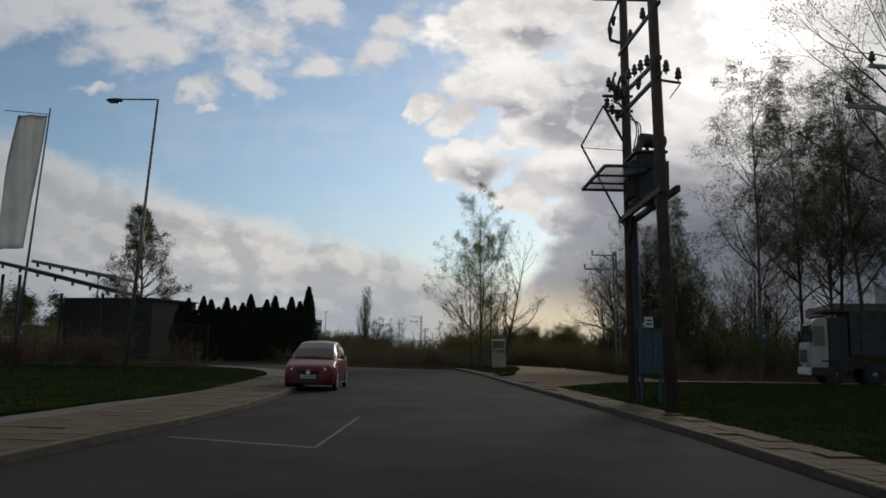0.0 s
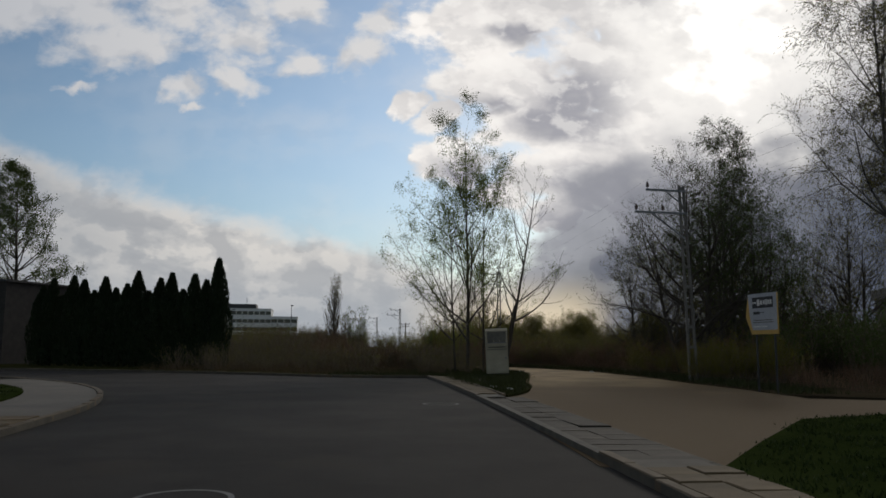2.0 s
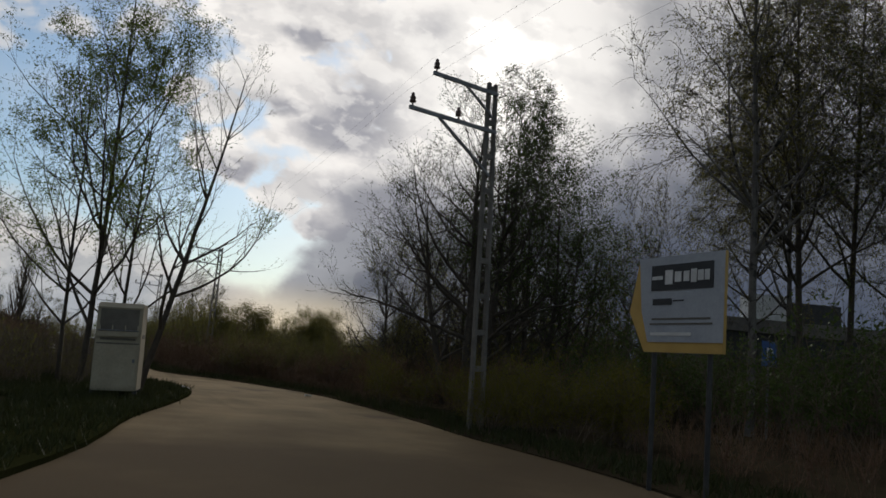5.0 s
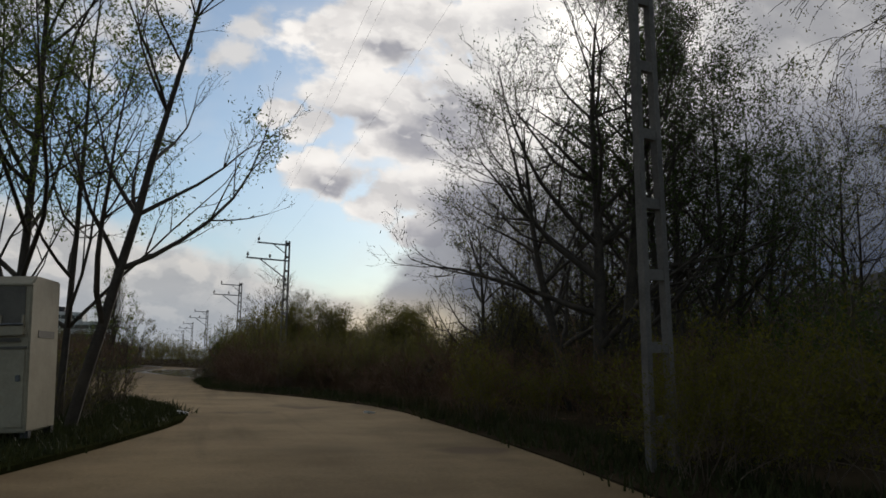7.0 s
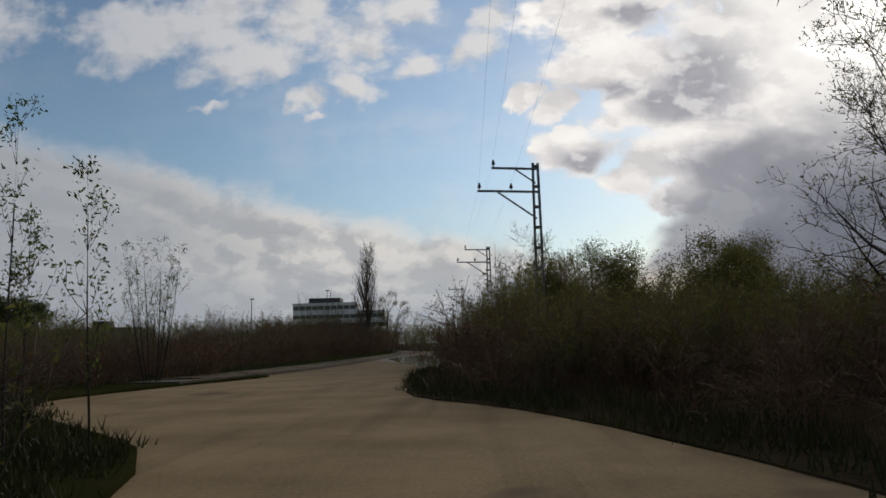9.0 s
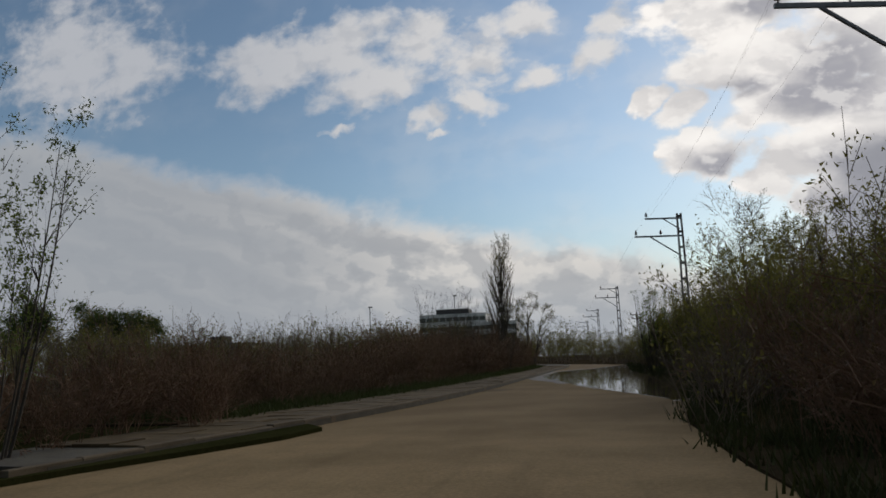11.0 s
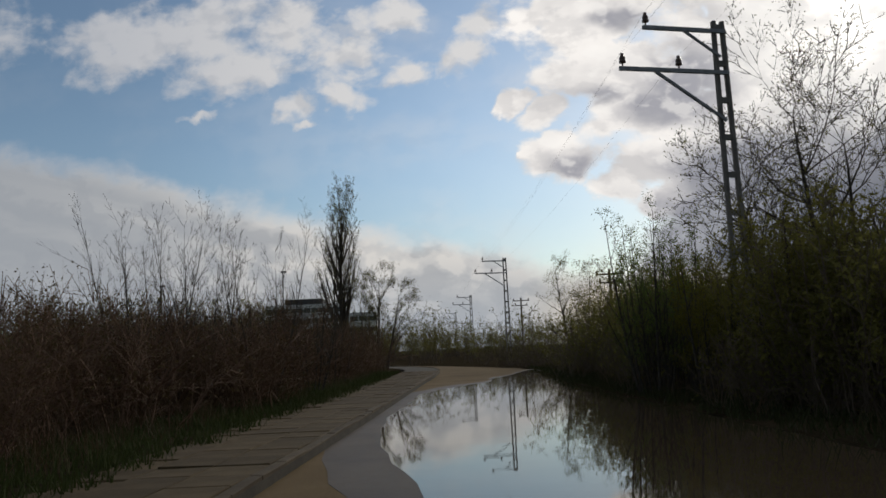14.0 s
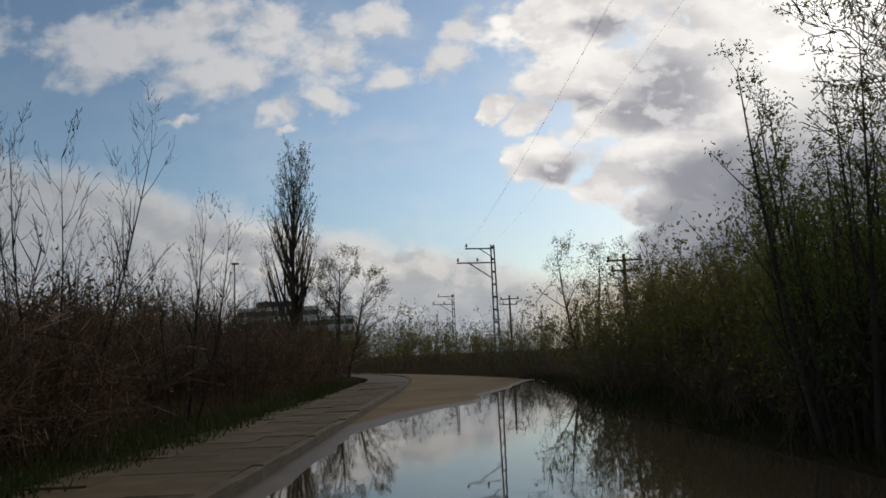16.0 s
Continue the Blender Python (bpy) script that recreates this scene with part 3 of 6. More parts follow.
flat("verge_right", [p for p in track_r if p.y > 45] + [Vector((160, 230, 0)), Vector((160, 52.4, 0)), Vector((15.2, 43.4, 0))], -0.3, 0.03, "soil", "overgrown railway verge of bare earth and weeds", "verge")


def pieces(name, host, mat, line, offset, wide, long, top, deep, y0, y1, gap=0.008, jitter=0.006, across=1, keep=10 ** 9):
    """Stones laid along a line, each an object of its own on a few shared meshes."""
    rng = random.Random(sum(map(ord, name)) + len(line))
    shapes = []
    for k in range(4):
        bm = bmesh.new()
        box(bm, 0, 0, 0, wide / across - gap, long - gap, deep)
        bmesh.ops.bevel(bm, geom=[e for e in bm.edges if all(v.co.z > 0 for v in e.verts)], offset=0.005 + 0.004 * k, segments=1, affect="EDGES")
        me = bpy.data.meshes.new(name)
        bm.to_mesh(me)
        bm.free()
        me.materials.append(M[mat])
        shapes.append(me)
    length, at, made = 0.0, 0.0, 0
    for a, b in zip(line, line[1:]):
        step = (b - a).length
        while at < length + step:
            s = (at - length) / step
            p = a.lerp(b, s)
            at += long
            if not y0 <= p.y <= y1 or made >= keep:
                continue
            d = (b - a).normalized()
            side = Vector((d.y, -d.x, 0))
            for c in range(across):
                o = new(name, rng.choice(shapes))
                q = p + side * (offset + (c + 0.5) * wide / across)
                tilt = [rng.gauss(0, jitter * 40) for _ in range(3)]
                o.matrix_basis = pose(q.x, q.y, top - deep / 2 + rng.gauss(0, jitter), tilt[0], tilt[1], math.degrees(math.atan2(-d.x, d.y)) + tilt[2])
                o.parent = host
                made += 1
        length += step


# ---- vegetation ----
def grow(rng, h, r, first=0.25, counts=(24, 6, 3), angles=(55, 50, 45), ratio=(0.42, 0.5, 0.5), up=0.12, droop=0.0, wiggle=0.10, lean=(0, 0), shape=0.6, trunk_up=0.15):
    """Wood as tapered pieces (from, to, radius, radius) and the places where leaves sit."""
    segs, tips = [], []
    depth = len(counts)

    def go(p, d, length, r, level):
        n = max(9 if level == 0 else 3, min(14 if level == 0 else 7, int(length / (0.9, 0.5, 0.3, 0.25)[min(level, 3)])))
        step = length / n
        nodes = []
        for i in range(n):
            rise = trunk_up if level == 0 else up - droop * (i + 1) / n * level * 0.7
            d = d + rng.normal(0, wiggle * (0.3 if level == 0 else 1), 3) + np.array((0, 0, rise))
            d = d / np.linalg.norm(d)
            q = p + d * step
            ra, rb = r * (1 - 0.86 * i / n), r * (1 - 0.86 * (i + 1) / n)
            segs.append((p, q, ra, rb))
            nodes.append((q, d, rb, (i + 1) / n))
            p = q
        if level >= depth:
            tips.extend(q for q, *_ in nodes)
            return
        lo = first if level == 0 else 0.25
        for k in range(counts[level]):
            s = lo + (1 - lo) * (k + rng.random()) / counts[level]
            q, d0, rq, _ = nodes[min(n - 1, int(s * n))]
            a = math.radians(angles[level] * (1 - 0.25 * s) + rng.normal(0, 8))
            side = rng.normal(0, 1, 3)
            side -= d0 * (side @ d0)
            side /= np.linalg.norm(side)
            out = d0 * math.cos(a) + side * math.sin(a)
            size = length * ratio[level] * (1 - shape * (s - lo) / (1 - lo)) * rng.uniform(0.7, 1.15)
            go(q, out, size, max(rq * 0.62, 0.004), level + 1)

    start = np.array((lean[0], lean[1], 1.0))
    go(np.zeros(3), start / np.linalg.norm(start), h, r, 0)
    return segs, np.array(tips)


def tubes(segs, sides=3, least=0.004):
    """Arrays of places and quads for tapered pieces."""
    a = np.array([s[0] for s in segs])
    b = np.array([s[1] for s in segs])
    r0 = np.maximum([s[2] for s in segs], least)
    r1 = np.maximum([s[3] for s in segs], least)
    d = b - a
    d /= np.linalg.norm(d, axis=1)[:, None] + 1e-9
    ref = np.where(np.abs(d[:, 2:]) > 0.9, np.array([[1.0, 0, 0]]), np.array([[0, 0, 1.0]]))
    s = np.cross(d, ref)
    s /= np.linalg.norm(s, axis=1)[:, None]
    q = np.cross(d, s)
    ang = np.arange(sides) * math.tau / sides
    ring = s[:, None] * np.cos(ang)[None, :, None] + q[:, None] * np.sin(ang)[None, :, None]
    verts = np.concatenate([a[:, None] + ring * r0[:, None, None], b[:, None] + ring * r1[:, None, None]], 1)
    k = np.arange(sides)
    face = np.stack([k, (k + 1) % sides, (k + 1) % sides + sides, k + sides], 1)
    faces = face[None] + (np.arange(len(a)) * 2 * sides)[:, None, None]
    return verts.reshape(-1, 3), faces.reshape(-1, 4)


def ribbons(segs, least=0.004):
    """The finest twigs: one narrow strip each."""
    a = np.array([s[0] for s in segs])
    b = np.array([s[1] for s in segs])
    r = np.maximum([s[2] for s in segs], least)[:, None]
    d = b - a
    w = np.cross(d, np.stack([np.sin(a[:, 2] * 91), np.cos(a[:, 0] * 77), np.sin(a[:, 1] * 53)], 1) + 1e-3)
    w /= np.linalg.norm(w, axis=1)[:, None] + 1e-9
    v = np.stack([a - w * r, a + w * r, b + w * r * 0.6, b - w * r * 0.6], 1).reshape(-1, 3)
    return v, np.arange(4 * len(a)).reshape(-1, 4)


def leaves(rng, places, each, size, spread, long=1.6, hang=0.0):
    """Small pointed leaves thrown round the places."""
    p = np.repeat(places, each, 0) + rng.normal(0, spread, (len(places) * each, 3))
    n = len(p)
    u = rng.normal(0, 1, (n, 3))
    u[:, 2] -= hang
    u /= np.linalg.norm(u, axis=1)[:, None]
    w = np.cross(u, rng.normal(0, 1, (n, 3)))
    w /= np.linalg.norm(w, axis=1)[:, None]
    s = size * rng.uniform(0.55, 1.3, (n, 1))
    v = np.stack([p - u * s * long / 2 - w * s * 0.4, p - u * s * long / 2 + w * s * 0.4, p + u * s * long / 2], 1)
    return v.reshape(-1, 3), np.arange(3 * n).reshape(-1, 3)


def joined(parts):
    vs, fs, n = [], [], 0
    for v, f in parts:
        vs.append(v)
        fs.append(f + n)
        n += len(v)
    return np.concatenate(vs), np.concatenate(fs)


def wood(segs, cut=0.03, least=0.004):
    thick = [s for s in segs if s[2] > cut]
    thin = [s for s in segs if 0.009 < s[2] <= cut]
    fine = [s for s in segs if s[2] <= 0.009]
    out = []
    if thick:
        out.append(tubes(thick, 6))
    if thin:
        out.append(tubes(thin, 3))
    if fine:
        out.append(ribbons(fine, least))
    return joined(out)


def tree(seed, x, y, h, r, bark="bark", leaf=None, each=1, size=0.07, spread=0.12, label="", category="tree", z=0.0, name="tree", hang=0.0, stems=((0, 0, 0, 0, 1.0),), group="", least=0.004, **kw):
    """A tree: trunk with all its wood, and a crown of small leaves. stems: offset x, y, lean x, y, size."""
    rng = np.random.default_rng(seed)
    e = thing(name, x, y, z, 0, label, category, group)
    segs, tips = [], []
    for ox, oy, lx, ly, k in stems:
        s, t = grow(rng, h * k, r * k, lean=(lx, ly), **kw)
        o = np.array((ox, oy, -0.15))
        segs += [(a + o, b + o, c, d) for a, b, c, d in s]
        tips.append(t + o)
    mesh_from("trunk", *wood(segs, 0.03, least), bark, e)
    if leaf:
        mesh_from("crown", *leaves(rng, np.concatenate(tips), each, size, spread, hang=hang), leaf, e)
    return e


def shrub(seed, h, stems, bare=0.0, wide=0.9, leaf=0.05, each=1, lean=0.45, twigs=5, segn=4, bend=0.10):
    """A bush as two arrays: wood and leaves."""
    rng = np.random.default_rng(seed)
    segs, tips, twig = [], [], []
    for k in range(stems):
        p = np.array((*rng.normal(0, 0.22 * wide, 2), -0.1))
        a = rng.uniform(0, math.tau)
        t = rng.uniform(0.05, lean)
        d = np.array((math.cos(a) * t, math.sin(a) * t, 1.0))
        length = h * rng.uniform(0.55, 1.05)
        r = 0.006 + 0.008 * h / 3
        for i in range(segn):
            d = d + rng.normal(0, bend, 3) + np.array((0, 0, 0.05))
            d /= np.linalg.norm(d)
            q = p + d * length / segn
            segs.append((p, q, r * (1 - 0.8 * i / segn), r * (1 - 0.8 * (i + 1) / segn)))
            if i:
                for _ in range(twigs):
                    a = d + rng.normal(0, 0.55, 3)
                    a /= np.linalg.norm(a)
                    b = p + (q - p) * rng.random()
                    c = b + a * h * rng.uniform(0.08, 0.22)
                    twig.append((b, c, 0.005, 0.003))
                    tips += [c, (b + c) / 2]
            p = q
        tips.append(p)
    tips = np.array(tips)
    pick = tips[rng.random(len(tips)) > bare]
    return joined([tubes(segs, 3), ribbons(twig)]), (leaves(rng, pick, each, leaf, 0.08 * wide) if len(pick) else None)


def thicket(name, forms, spots, wood_mat, leaf_mat, label, seed):
    """Many bushes run together: one stuff of stems and leaves. spots: x, y, z, size."""
    rng = np.random.default_rng(seed)
    ws, ls = [], []
    for x, y, z, k in spots:
        w, l = forms[rng.integers(len(forms))]
        a = rng.uniform(0, math.tau)
        m = np.array(((math.cos(a), -math.sin(a), 0), (math.sin(a), math.cos(a), 0), (0, 0, 1))) * np.array((k, k, k * rng.uniform(0.85, 1.15)))[:, None]
        o = np.array((x, y, z))
        ws.append((w[0] @ m.T + o, w[1]))
        if l is not None:
            ls.append((l[0] @ m.T + o, l[1]))
    e = thing(name, 0, 0, 0, 0, label, "bushes", kind="stuff")
    tagged(mesh_from("stems", *joined(ws), wood_mat, e), kind="stuff")
    if ls:
        tagged(mesh_from("leaves", *joined(ls), leaf_mat, e), kind="stuff")
    return e


def along(line, y0, y1, side, near, far, density, rng, size=(0.8, 1.2), z=0.08):
    """Scattered spots beside a line, between two distances from it."""
    out = []
    for a, b in zip(line, line[1:]):
        if not (y0 <= a.y <= y1):
            continue
        d = (b - a)
        s = Vector((d.y, -d.x, 0)).normalized() * side
        for _ in range(np.random.default_rng(int(a.y * 1000) % 99991).poisson(density * d.length * (far - near))):
            p = a + d * rng.random() + s * rng.uniform(near, far)
            out.append((p.x, p.y, z, rng.uniform(*size)))
    return out


def blades(name, spots, h, mat, label, seed, each=9, wide=0.014, lean=0.35):
    """Tufts of grass: one stuff of thin blades."""
    rng = np.random.default_rng(seed)
    p = np.repeat(np.array(spots)[:, :3], each, 0)
    n = len(p)
    p = p + np.concatenate([rng.normal(0, 0.12, (n, 2)), np.zeros((n, 1))], 1)
    hh = (h * rng.uniform(0.5, 1.2, n) * np.repeat(np.array(spots)[:, 3], each))[:, None]
    a = rng.uniform(0, math.tau, n)
    side = np.stack([np.cos(a), np.sin(a), np.zeros(n)], 1) * wide
    bend = np.concatenate([rng.normal(0, lean, (n, 2)), np.ones((n, 1))], 1)
    tip = p + bend * hh
    v = np.stack([p - side, p + side, tip], 1).reshape(-1, 3)
    return tagged(mesh_from(name, v, np.arange(3 * n).reshape(-1, 3), mat), label, "grass", kind="stuff")


# ---- trees ----
SPRING = dict(counts=(22, 7, 4), angles=(48, 48, 45), ratio=(0.40, 0.48, 0.5), up=0.10, wiggle=0.10)
POPLAR = dict(counts=(24, 9, 5), angles=(60, 50, 45), ratio=(0.53, 0.48, 0.45), up=0.13, wiggle=0.10, shape=0.72)
tree(11, 4.0, 62.2, 12.4, 0.10, leaf="leaf", each=5, size=0.048, spread=0.13, least=0.005, label="young poplar clump with thin grey stems and fresh sparse leaves",
     stems=((-0.7, 0.6, -0.07, 0.0, 0.76), (-0.1, 0.3, -0.01, 0.0, 1.06), (0.8, 0.5, 0.0, 0.02, 0.78)), first=0.12, trunk_up=0.30, **POPLAR)
tree(12, 5.55, 60.2, 9.8, 0.11, leaf="leaf", each=1, size=0.024, spread=0.04, least=0.005, label="slim tree leaning over the track, almost bare with buds", first=0.16,
     stems=((0, 0, 0.20, 0.02, 1.0),), trunk_up=0.02, counts=(18, 7, 4), angles=(56, 46, 45), ratio=(0.46, 0.46, 0.45), up=0.12, wiggle=0.09, shape=0.62)
BROAD = dict(counts=(20, 8, 5), angles=(62, 50, 48), ratio=(0.55, 0.5, 0.5), up=0.06, wiggle=0.13, shape=0.35)
tree(21, 17.3, 66.0, 10.6, 0.20, leaf="leaf_dark", each=1, size=0.05, spread=0.12, least=0.007, label="large spreading tree, bare twigs above a few dark new leaves",
     stems=((0, 0, -0.05, 0, 1.05), (-0.5, 0.8, -0.22, 0, 0.78), (0.7, 0.4, 0.08, 0.02, 1.0)), first=0.14, counts=(22, 9, 6), angles=(64, 50, 46), ratio=(0.52, 0.5, 0.5), up=0.09, wiggle=0.12, shape=0.5)
tree(23, 19.4, 66.6, 9.6, 0.14, leaf="leaf_dark", each=3, size=0.062, spread=0.20, least=0.007, label="many-stemmed tree with a full crown of dark opening leaves",
     stems=((0, 0, -0.02, 0, 1.0), (0.7, 0.3, 0.07, 0.05, 1.02), (1.5, 0.1, 0.14, 0, 0.98), (2.3, 0.7, 0.20, 0, 0.92), (3.0, 0.2, 0.27, 0, 0.80)), first=0.16, counts=(20, 8, 5), angles=(55, 50, 48), ratio=(0.42, 0.5, 0.5), up=0.10, wiggle=0.12, shape=0.4)
tree(22, 20.5, 86.0, 6.4, 0.15, least=0.006, label="small bare tree with a rounded crown of fine twigs", first=0.2, **BROAD)
BIRCH = dict(counts=(40, 11, 8), angles=(52, 55, 40), ratio=(0.30, 0.50, 1.0), up=0.10, droop=0.26, wiggle=0.08)
for k, (x, y, h) in enumerate(((14.8, 88.5, 3.6), (11.5, 92.0, 4.1), (16.5, 93, 4.2), (9.6, 96.5, 4.0), (19, 80, 3.6))):
    tree(50 + k, x, y, h, 0.09, leaf="leaf_olive", each=4, size=0.044, spread=0.20, label="round shrubby tree in yellow-green leaf", category="small tree", group="shrub trees on the verge", stems=((0, 0, -0.25, 0, 1), (0.3, 0.2, 0.2, 0.1, 0.95), (0, 0.4, 0.02, -0.2, 0.9), (0.2, -0.3, 0.35, 0, 0.8)), first=0.1, **SPRING)
for k, (x, y, h) in enumerate(((25.4, 59.6, 23), (31, 55, 21), (33.5, 63, 23), (37, 58, 20), (41, 66, 22), (45, 55, 20), (30, 62, 21), (35, 51, 19), (39, 75, 20), (48, 70, 22), (36, 69, 21), (43, 61, 21), (50, 61, 20), (22.5, 74, 15))):
    tree(30 + k, x, y, h, 0.165, bark="bark" if k % 5 else "birch", leaf="leaf_dark" if k % 2 else "leaf_olive", each=2, size=0.06, spread=0.14, least=0.012, label="tall birch with drooping twigs and first buds", group="birches beyond the lawn", first=0.25, **BIRCH)
tree(49, 18.2, 28.4, 15.5, 0.2, leaf="leaf_olive", each=2, size=0.06, spread=0.1, least=0.006, label="tall tree with reddish budding twigs on the lawn", first=0.42, **BROAD)
for k, (x, y, h) in enumerate(((18.5, 81.5, 7.6), (23.5, 90, 8.6), (26, 83, 9.4), (21, 76, 8.2), (28.5, 92, 9.0), (31, 73, 9.8), (35, 80, 9.6))):
    tree(190 + k, x, y, h, 0.15, least=0.010, leaf="leaf_olive", size=0.06, label="bare spreading tree with a dense crown of twigs", group="bare trees on the verge", stems=((0, 0, -0.1, 0, 1), (0.6, 0.4, 0.16, 0.05, 0.9)), first=0.15, **BROAD)
COLUMN = dict(counts=(64, 7, 3), angles=(34, 34, 34), ratio=(0.44, 0.42, 0.5), up=0.20, wiggle=0.07, shape=0.55)
tree(41, -14.2, 161.0, 11.7, 0.22, least=0.010, leaf="leaf_olive", each=1, size=0.07, spread=0.08, label="slender columnar poplar, barely in leaf", first=0.10, **COLUMN)
tree(42, -11.8, 161.0, 6.6, 0.14, least=0.010, leaf="leaf_olive", each=1, size=0.06, spread=0.10, label="low spreading tree with fine budding twigs beside the columnar poplar", stems=((0, 0, 0.1, 0, 1), (-0.6, 0, -0.12, 0, 0.8), (0.6, 0.3, 0.25, 0, 0.85)), first=0.12, counts=(18, 8, 5), angles=(50, 46, 45), ratio=(0.46, 0.48, 0.5), up=0.10, wiggle=0.11, shape=0.5)
CONE = dict(counts=(56, 8, 3), angles=(66, 45, 45), ratio=(0.46, 0.42, 0.5), up=0.08, wiggle=0.09, shape=0.8)
tree(43, -33.2, 88.0, 15.5, 0.22, least=0.012, leaf="leaf_dark", each=7, size=0.10, spread=0.22, label="tall cone-shaped tree in fresh leaf behind the shed", first=0.06, **CONE)
tree(44, -38.0, 87.0, 9.0, 0.15, label="bare thin tree behind the shed", first=0.25, **SPRING)
tree(45, 8.6, 130.0, 8.0, 0.16, least=0.012, leaf="leaf_olive", size=0.05, label="bare rounded tree on the railway verge", stems=((0, 0, -0.1, 0, 1), (1.0, 0.5, 0.15, 0, 0.9), (-0.8, 1.0, -0.25, 0, 0.85)), first=0.12, **BROAD)
tree(46, 10.5, 126.0, 6.8, 0.14, least=0.012, leaf="leaf_olive", each=2, size=0.05, spread=0.1, label="bare tree with thin upright twigs in the thicket", first=0.2, **SPRING)
tree(47, 2.2, 158.0, 6.4, 0.10, leaf="leaf_olive", each=1, size=0.06, label="small budding tree by the bend", stems=((0, 0, -0.15, 0, 1), (0.8, 0.6, 0.15, 0, 0.95)), first=0.15, **SPRING)
tree(48, 5.4, 156.0, 6.2, 0.10, leaf="leaf_yellow", each=1, size=0.05, label="small tree with yellowish catkins by the bend", stems=((0, 0, 0.1, 0, 1), (-0.7, 0.4, -0.1, 0, 0.9)), first=0.15, **SPRING)
WAND = dict(counts=(16, 3), angles=(38, 40), ratio=(0.26, 0.4), up=0.16, wiggle=0.05, shape=0.7)
for k, (x, y, h) in enumerate(((3.95, 69.7, 3.6), (3.5, 70.6, 2.7), (4.6, 70.1, 3.0))):
    tree(60 + k, x, y, h, 0.02, leaf="leaf", each=3, size=0.035, spread=0.05, label="upright sapling with small fresh leaves", category="sapling", group="saplings at the bend", first=0.15, name="sapling", **WAND)
tree(64, -3.9, 87.0, 4.9, 0.03, leaf="leaf", each=3, size=0.035, spread=0.05, label="clump of upright willow rods in first leaf", category="sapling", name="sapling", stems=tuple((0.2 * math.cos(a), 0.2 * math.sin(a), 0.28 * math.cos(a), 0.28 * math.sin(a), 0.7 + 0.3 * math.sin(a * 3) ** 2) for a in np.arange(0, 6.2, 0.7)), first=0.2, **WAND)
for k, (x, y, h, c) in enumerate(((2.75, 125.2, 4.5, "leaf"), (3.3, 126.0, 4.3, "leaf"), (3.8, 123.6, 3.2, "leaf_yellow"), (3.7, 128.0, 3.9, "leaf"), (4.8, 121.0, 3.9, "leaf_yellow"), (6.4, 117.5, 4.6, "leaf_yellow"), (7.2, 112.0, 5.2, "leaf_olive"), (6.6, 106.5, 4.6, "leaf_yellow"), (7.6, 104.5, 5.2, "leaf_yellow"), (8.2, 109.0, 5.6, "leaf_yellow"), (8.6, 100.5, 4.6, "leaf_olive"))):
    tree(70 + k, x, y, h, 0.045, leaf=c, each=4 if c == "leaf" else 7, size=0.031, spread=0.06, label="upright willow bush in young leaf", category="bush", name="willow_bush", group="willows by the water",
         stems=tuple((0.35 * math.cos(a), 0.35 * math.sin(a), 0.24 * math.cos(a), 0.24 * math.sin(a), 0.6 + 0.4 * math.sin(a * 2.3 + k) ** 2) for a in np.arange(0, 6.2, 0.48)), first=0.12, **WAND)
for k, (x, y, h) in enumerate(((-7.7, 127.0, 5.5), (-8.9, 125.6, 5.0), (-7.5, 131.0, 4.5), (-9.7, 124.2, 5.3), (-10.8, 127.5, 4.9))):
    tree(180 + k, x, y, h, 0.035, label="tall bare shrub with arching rods beside the pavement", category="sapling", name="sapling", group="bare saplings in the thicket",
         stems=tuple((0.25 * math.cos(a), 0.25 * math.sin(a), 0.42 * math.cos(a), 0.42 * math.sin(a), 0.6 + 0.4 * math.sin(a * 2.1 + k) ** 2) for a in np.arange(0, 6.2, 0.8)), first=0.2, counts=(20, 6), angles=(36, 40), ratio=(0.34, 0.42), up=0.10, wiggle=0.07, shape=0.6)
for k, (x, y, h) in enumerate(((-95.0, 176.0, 9.8), (-86.5, 182.0, 8.8), (-81.0, 184.0, 8.4))):
    tree(110 + k, x, y, h, 0.25, least=0.02, leaf="leaf_dark", each=4, size=0.20, spread=0.4, label="distant round tree in dark leaf above the scrub", group="round trees far off", stems=((0, 0, -0.1, 0, 1), (0.6, 0.4, 0.16, 0.05, 0.9)), first=0.15, **BROAD)
rs = random.Random(77)
for k in range(22):
    x, y = rs.uniform(-13.5, -7.2), rs.uniform(110, 146)
    h = rs.uniform(2.4, 3.7) * (1.0 if y > 118 else 0.72)
    tree(80 + k, x - (y - 120) * 0.06, y, h, 0.026, label="bare upright sapling above the dry thicket", category="sapling", name="sapling", group="bare saplings in the thicket",
         stems=((0, 0, rs.uniform(-0.15, 0.15), 0, 1.0), (0.3, 0.2, 0.32, 0.05, 0.8), (-0.3, 0.1, -0.3, 0, 0.75), (0.1, -0.2, 0.15, -0.2, 0.7)), first=0.25, counts=(14, 4), angles=(36, 40), ratio=(0.34, 0.4), up=0.12, wiggle=0.06, shape=0.6)

